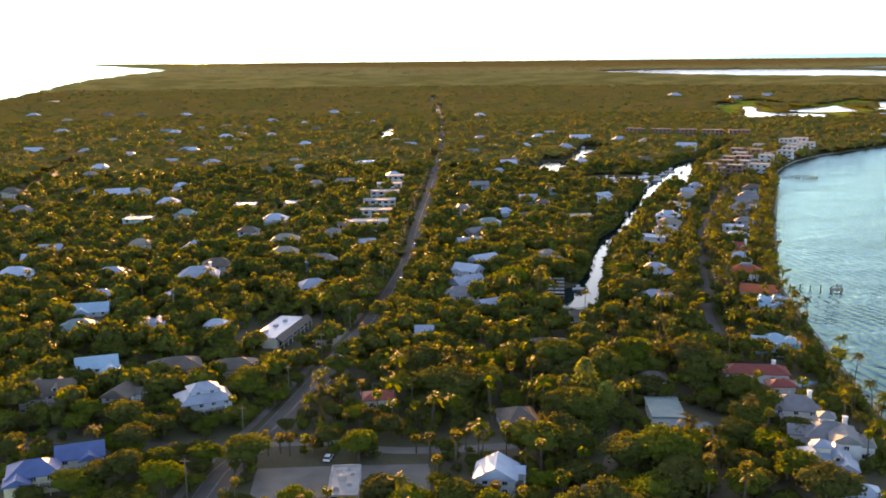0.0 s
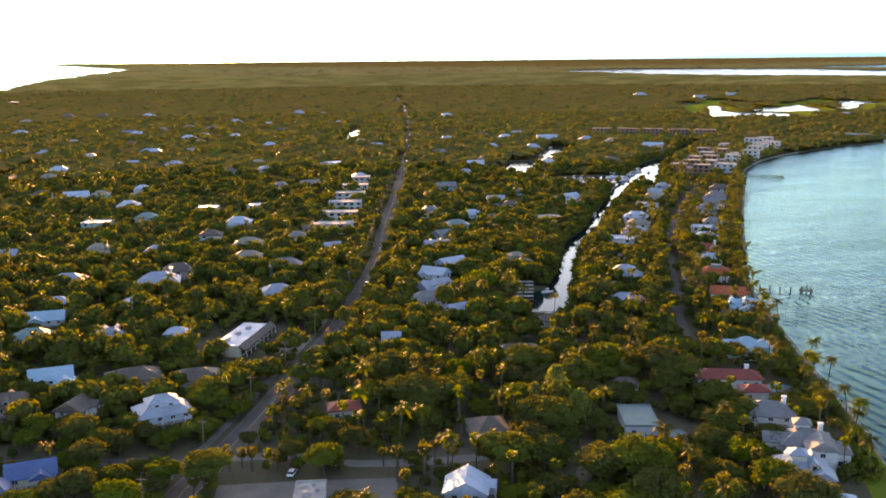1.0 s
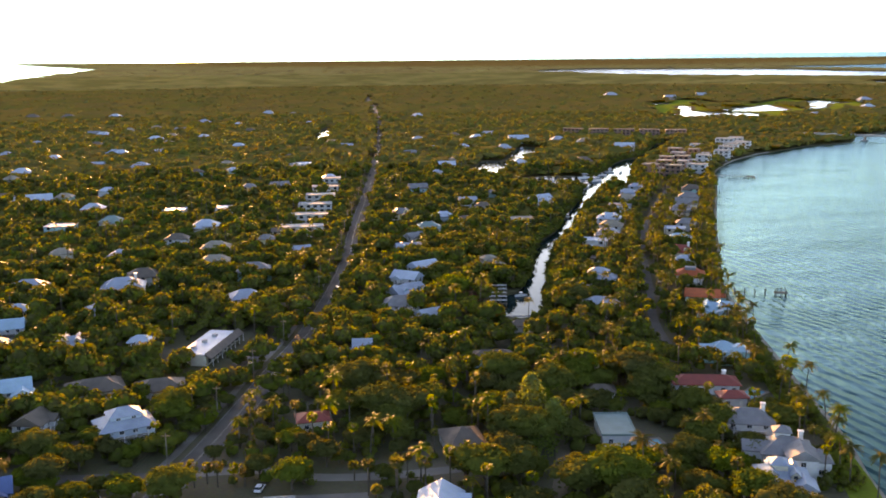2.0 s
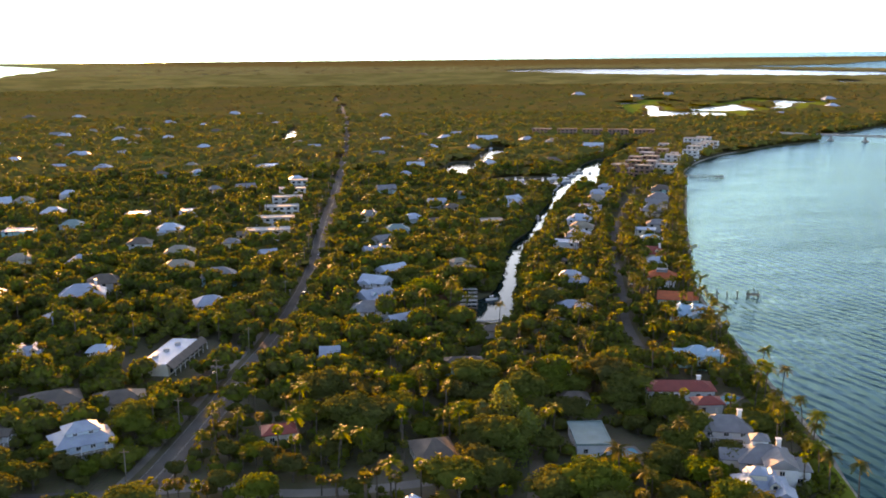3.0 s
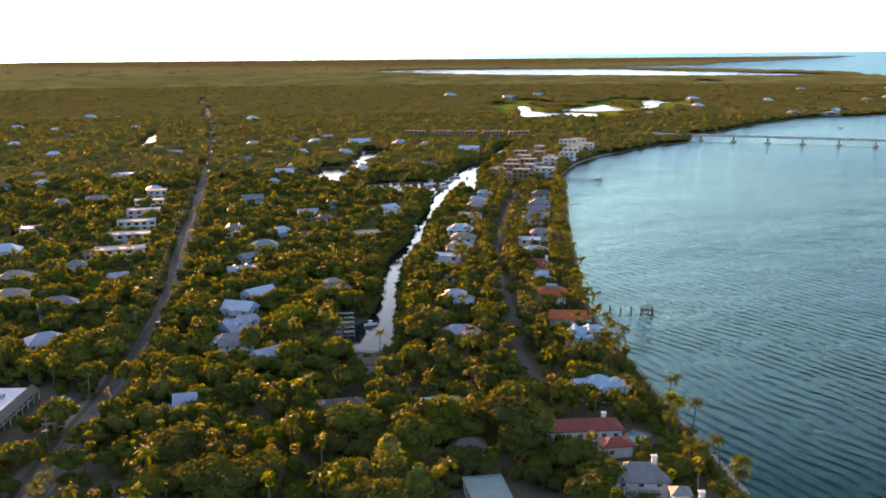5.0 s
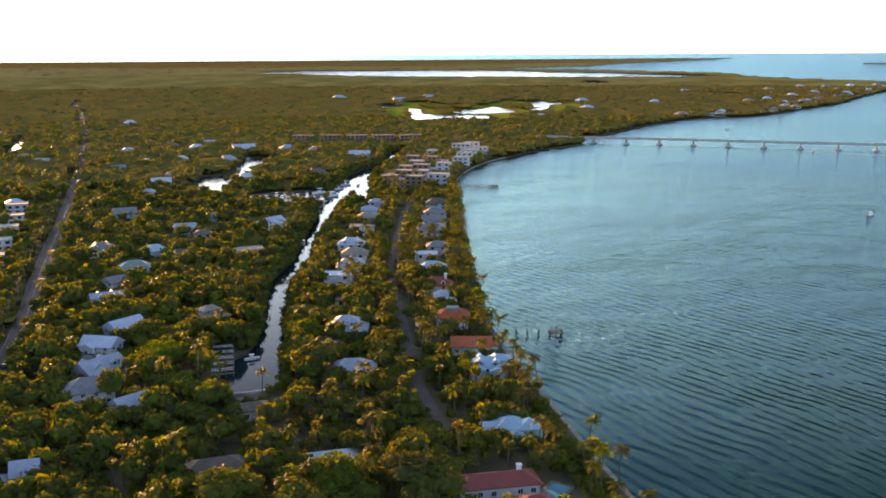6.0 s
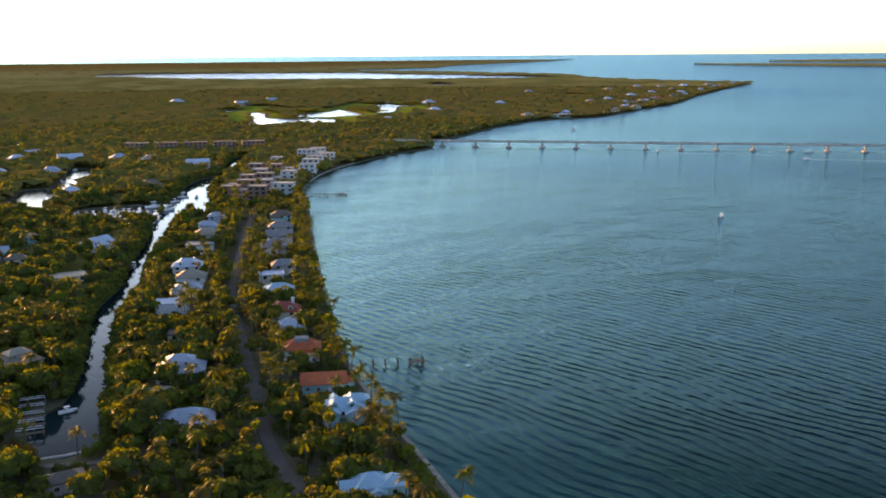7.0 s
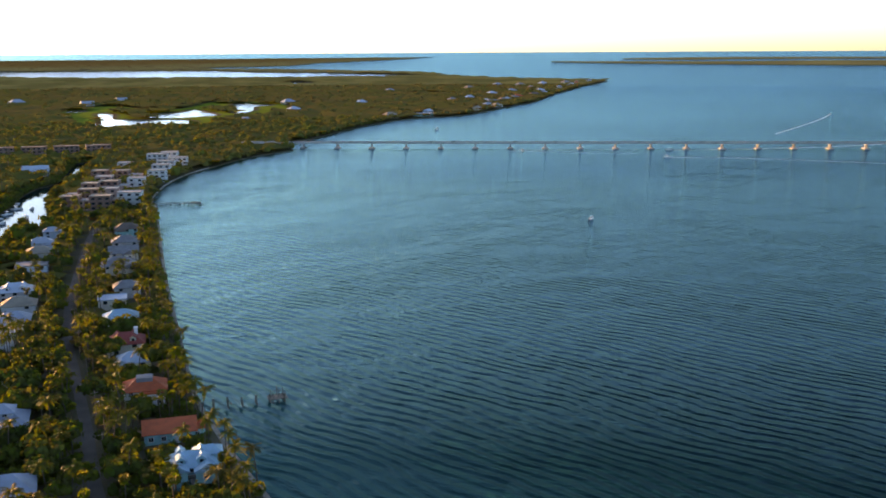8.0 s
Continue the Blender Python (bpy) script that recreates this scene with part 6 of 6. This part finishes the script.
# mangroves hang over the banks of the canal
for out in (0.7, 2.9):
    edge = smooth_line(CANAL[::2], 2.1, True)
    edge = widened(edge, out) + rng.uniform(-0.8, 0.8, edge.shape)
    edge = edge[((edge[:, 1] > 462) | (edge[:, 0] > 67) & (edge[:, 1] > 422)) & ~inside(edge, widened(MARINA, 5.0)) & (rng.random(len(edge)) < 0.92)]
    woodland("mangroves", "low dark mangrove bushes along the canal banks", 48, edge, crowns(5, 55, 2, 30, 0.45, 2.2 + 0.5 * out, 3.2), LEAF_STUFF, 0.6, 1.3)
edge = widened(CANAL, 5.0) + rng.uniform(-2.0, 2.0, CANAL.shape)
edge = edge[((edge[:, 1] > 478) | (edge[:, 0] > 67) & (edge[:, 1] > 424)) & free(edge, margin=0.5)]
woodland("bank_shrubs", "dense green shrubs behind the mangroves", 49, edge, crowns(5, 58, 5, 80, 0.45, 6.2, 4.0), LEAF_STUFF, 0.65, 1.3)
# trees of the middle distance
p = scatter(rng, -640, 420, 400, 950, 8.2)
p = p[in_view(p, 3) & free(p, house_gap=0.3, front=5.0)]
d = np.hypot(p[:, 0] - 30, p[:, 1] - 60)
p = p[(d > 495) & (d < 900) & (rng.random(len(p)) < 0.93)]
palmy = rng.random(len(p)) < np.where(off_line(p, EAST_SHORE) < 60, 0.5, 0.06)
palm_heads, palm_stems = [as_arrays(c) for t, c in KINDS["palm"] + KINDS["fan"]], [as_arrays(t) for t, c in KINDS["palm"] + KINDS["fan"]]
woodland("middle_palms", "palms along the shore and between the houses", 46, p[palmy], palm_heads, PALM_STUFF, 0.9, 1.3)
woodland("middle_palm_trunks", "slender grey palm trunks", 46, p[palmy], palm_stems, BARK, 0.9, 1.3)
woodland("middle_woodland", "dense olive green trees between the houses", 42, p[~palmy], crowns(8, 60, 4, 40, 0.8, 7.0, 5.4), LEAF_STUFF, 0.45, 1.35)


def canopy(name, label, x0, x1, y0, y1, step, low, high, height, seed, mat, gap, front=0.0):
    """The closed leaf cover of far woods: one uneven sheet with open places left out."""
    rng = np.random.default_rng(seed)
    v, f, mid = cells(x0, x1, y0, y1, step)
    d = np.hypot(mid[:, 0] - 30, mid[:, 1] - 60)
    pre = (d >= low) & (d < high) & in_view(mid, 6)
    f, mid = f[pre], mid[pre]
    f = f[free(mid, road=7.0, house_gap=gap, margin=step * 0.6, front=front) & ~(inside(mid, GOLF) & ~copse(mid))]
    z = GROUND + height * rng.uniform(0.38, 1.12, len(v))
    v = v + rng.uniform(-0.35, 0.35, v.shape) * step
    me = fast_mesh(name, laid(np.c_[v, z]), f.ravel(), np.full(len(f), 4), mat)
    tagged(new(name, me), label, "woodland", kind="stuff")


canopy("middle_canopy", "low leaf cover between the village trees", -700, 420, 380, 980, 6, 470, 900, 3.6, 50, CANOPY, 2.0, 6.0)
canopy("far_canopy", "closed leaf cover of coastal woodland", -1300, 1300, 750, 2000, 9, 880, 1720, 6.8, 51, CANOPY, 1.0, 6.0)
p = scatter(rng, -1200, 1200, 700, 1900, 12.6)
p = p[in_view(p, 3) & free(p, house_gap=0.0, front=9.0)]
d = np.hypot(p[:, 0] - 30, p[:, 1] - 60)
p = p[(d >= 900) & (d < 1700) & ~(inside(p, GOLF) & ~copse(p))]
tall = scatter(rng, -500, 420, 560, 1500, 25)
tall = tall[in_view(tall, 3) & free(tall, house_gap=1.0, front=5.0) & (rng.random(len(tall)) < 0.55)]
spare = [palm_tree(61, 10.5, 3.0, 11, 0.6, 1.0), palm_tree(62, 12.0, 3.2, 11, 0.6, 0.6)]
woodland("far_palms", "scattered palms rising over the far woods", 54, tall, [as_arrays(c) for t, c in spare], PALM_STUFF, 0.9, 1.25)
woodland("far_palm_trunks", "slender palm trunks in the far woods", 54, tall, [as_arrays(t) for t, c in spare], BARK, 0.9, 1.25)
woodland("far_woodland", "dense dark green coastal woodland", 43, p, crowns(6, 70, 2, 14, 1.3, 6.5, 7.5), LEAF_MID, 0.4, 1.35)
canopy("distant_canopy", "closed leaf cover of distant woods", -2700, 2800, 900, 3500, 15, 1700, 3240, 6.6, 52, CANOPY, 4.0)
# this sheet's haze and brightness come partly from its own emission
canopy("backdrop_canopy", "hazy leaf cover of the far country", -2900, 3000, 2000, 5400, 36, 3200, 5250, 7.0, 53, HAZE_GLOW_WOOD, 4.0)
p = scatter(rng, -2400, 2750, 1000, 3600, 25)
p = p[in_view(p, 5) & free(p, house_gap=-1.0)]
d = np.hypot(p[:, 0] - 30, p[:, 1] - 60)
p = p[(d >= 1700) & (d < 3250) & ~(inside(p, GOLF) & ~copse(p))]
woodland("distant_woodland", "distant dark green mangrove woodland", 44, p, crowns(6, 80, 1, 7, 1.8, 6.5, 11.0, squash=0.45), LEAF_FAR, 0.4, 1.3)
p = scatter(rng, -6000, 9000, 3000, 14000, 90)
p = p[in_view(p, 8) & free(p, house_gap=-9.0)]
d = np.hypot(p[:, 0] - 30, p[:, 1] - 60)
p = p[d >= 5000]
# horizon woods glow weakly to stand in for hazy air
woodland("backdrop_woodland", "hazy woodland towards the horizon", 45, p, crowns(4, 90, 1, 1, 2.0, 6.0, 110.0, squash=0.06), HAZE_GLOW, 0.8, 1.25)
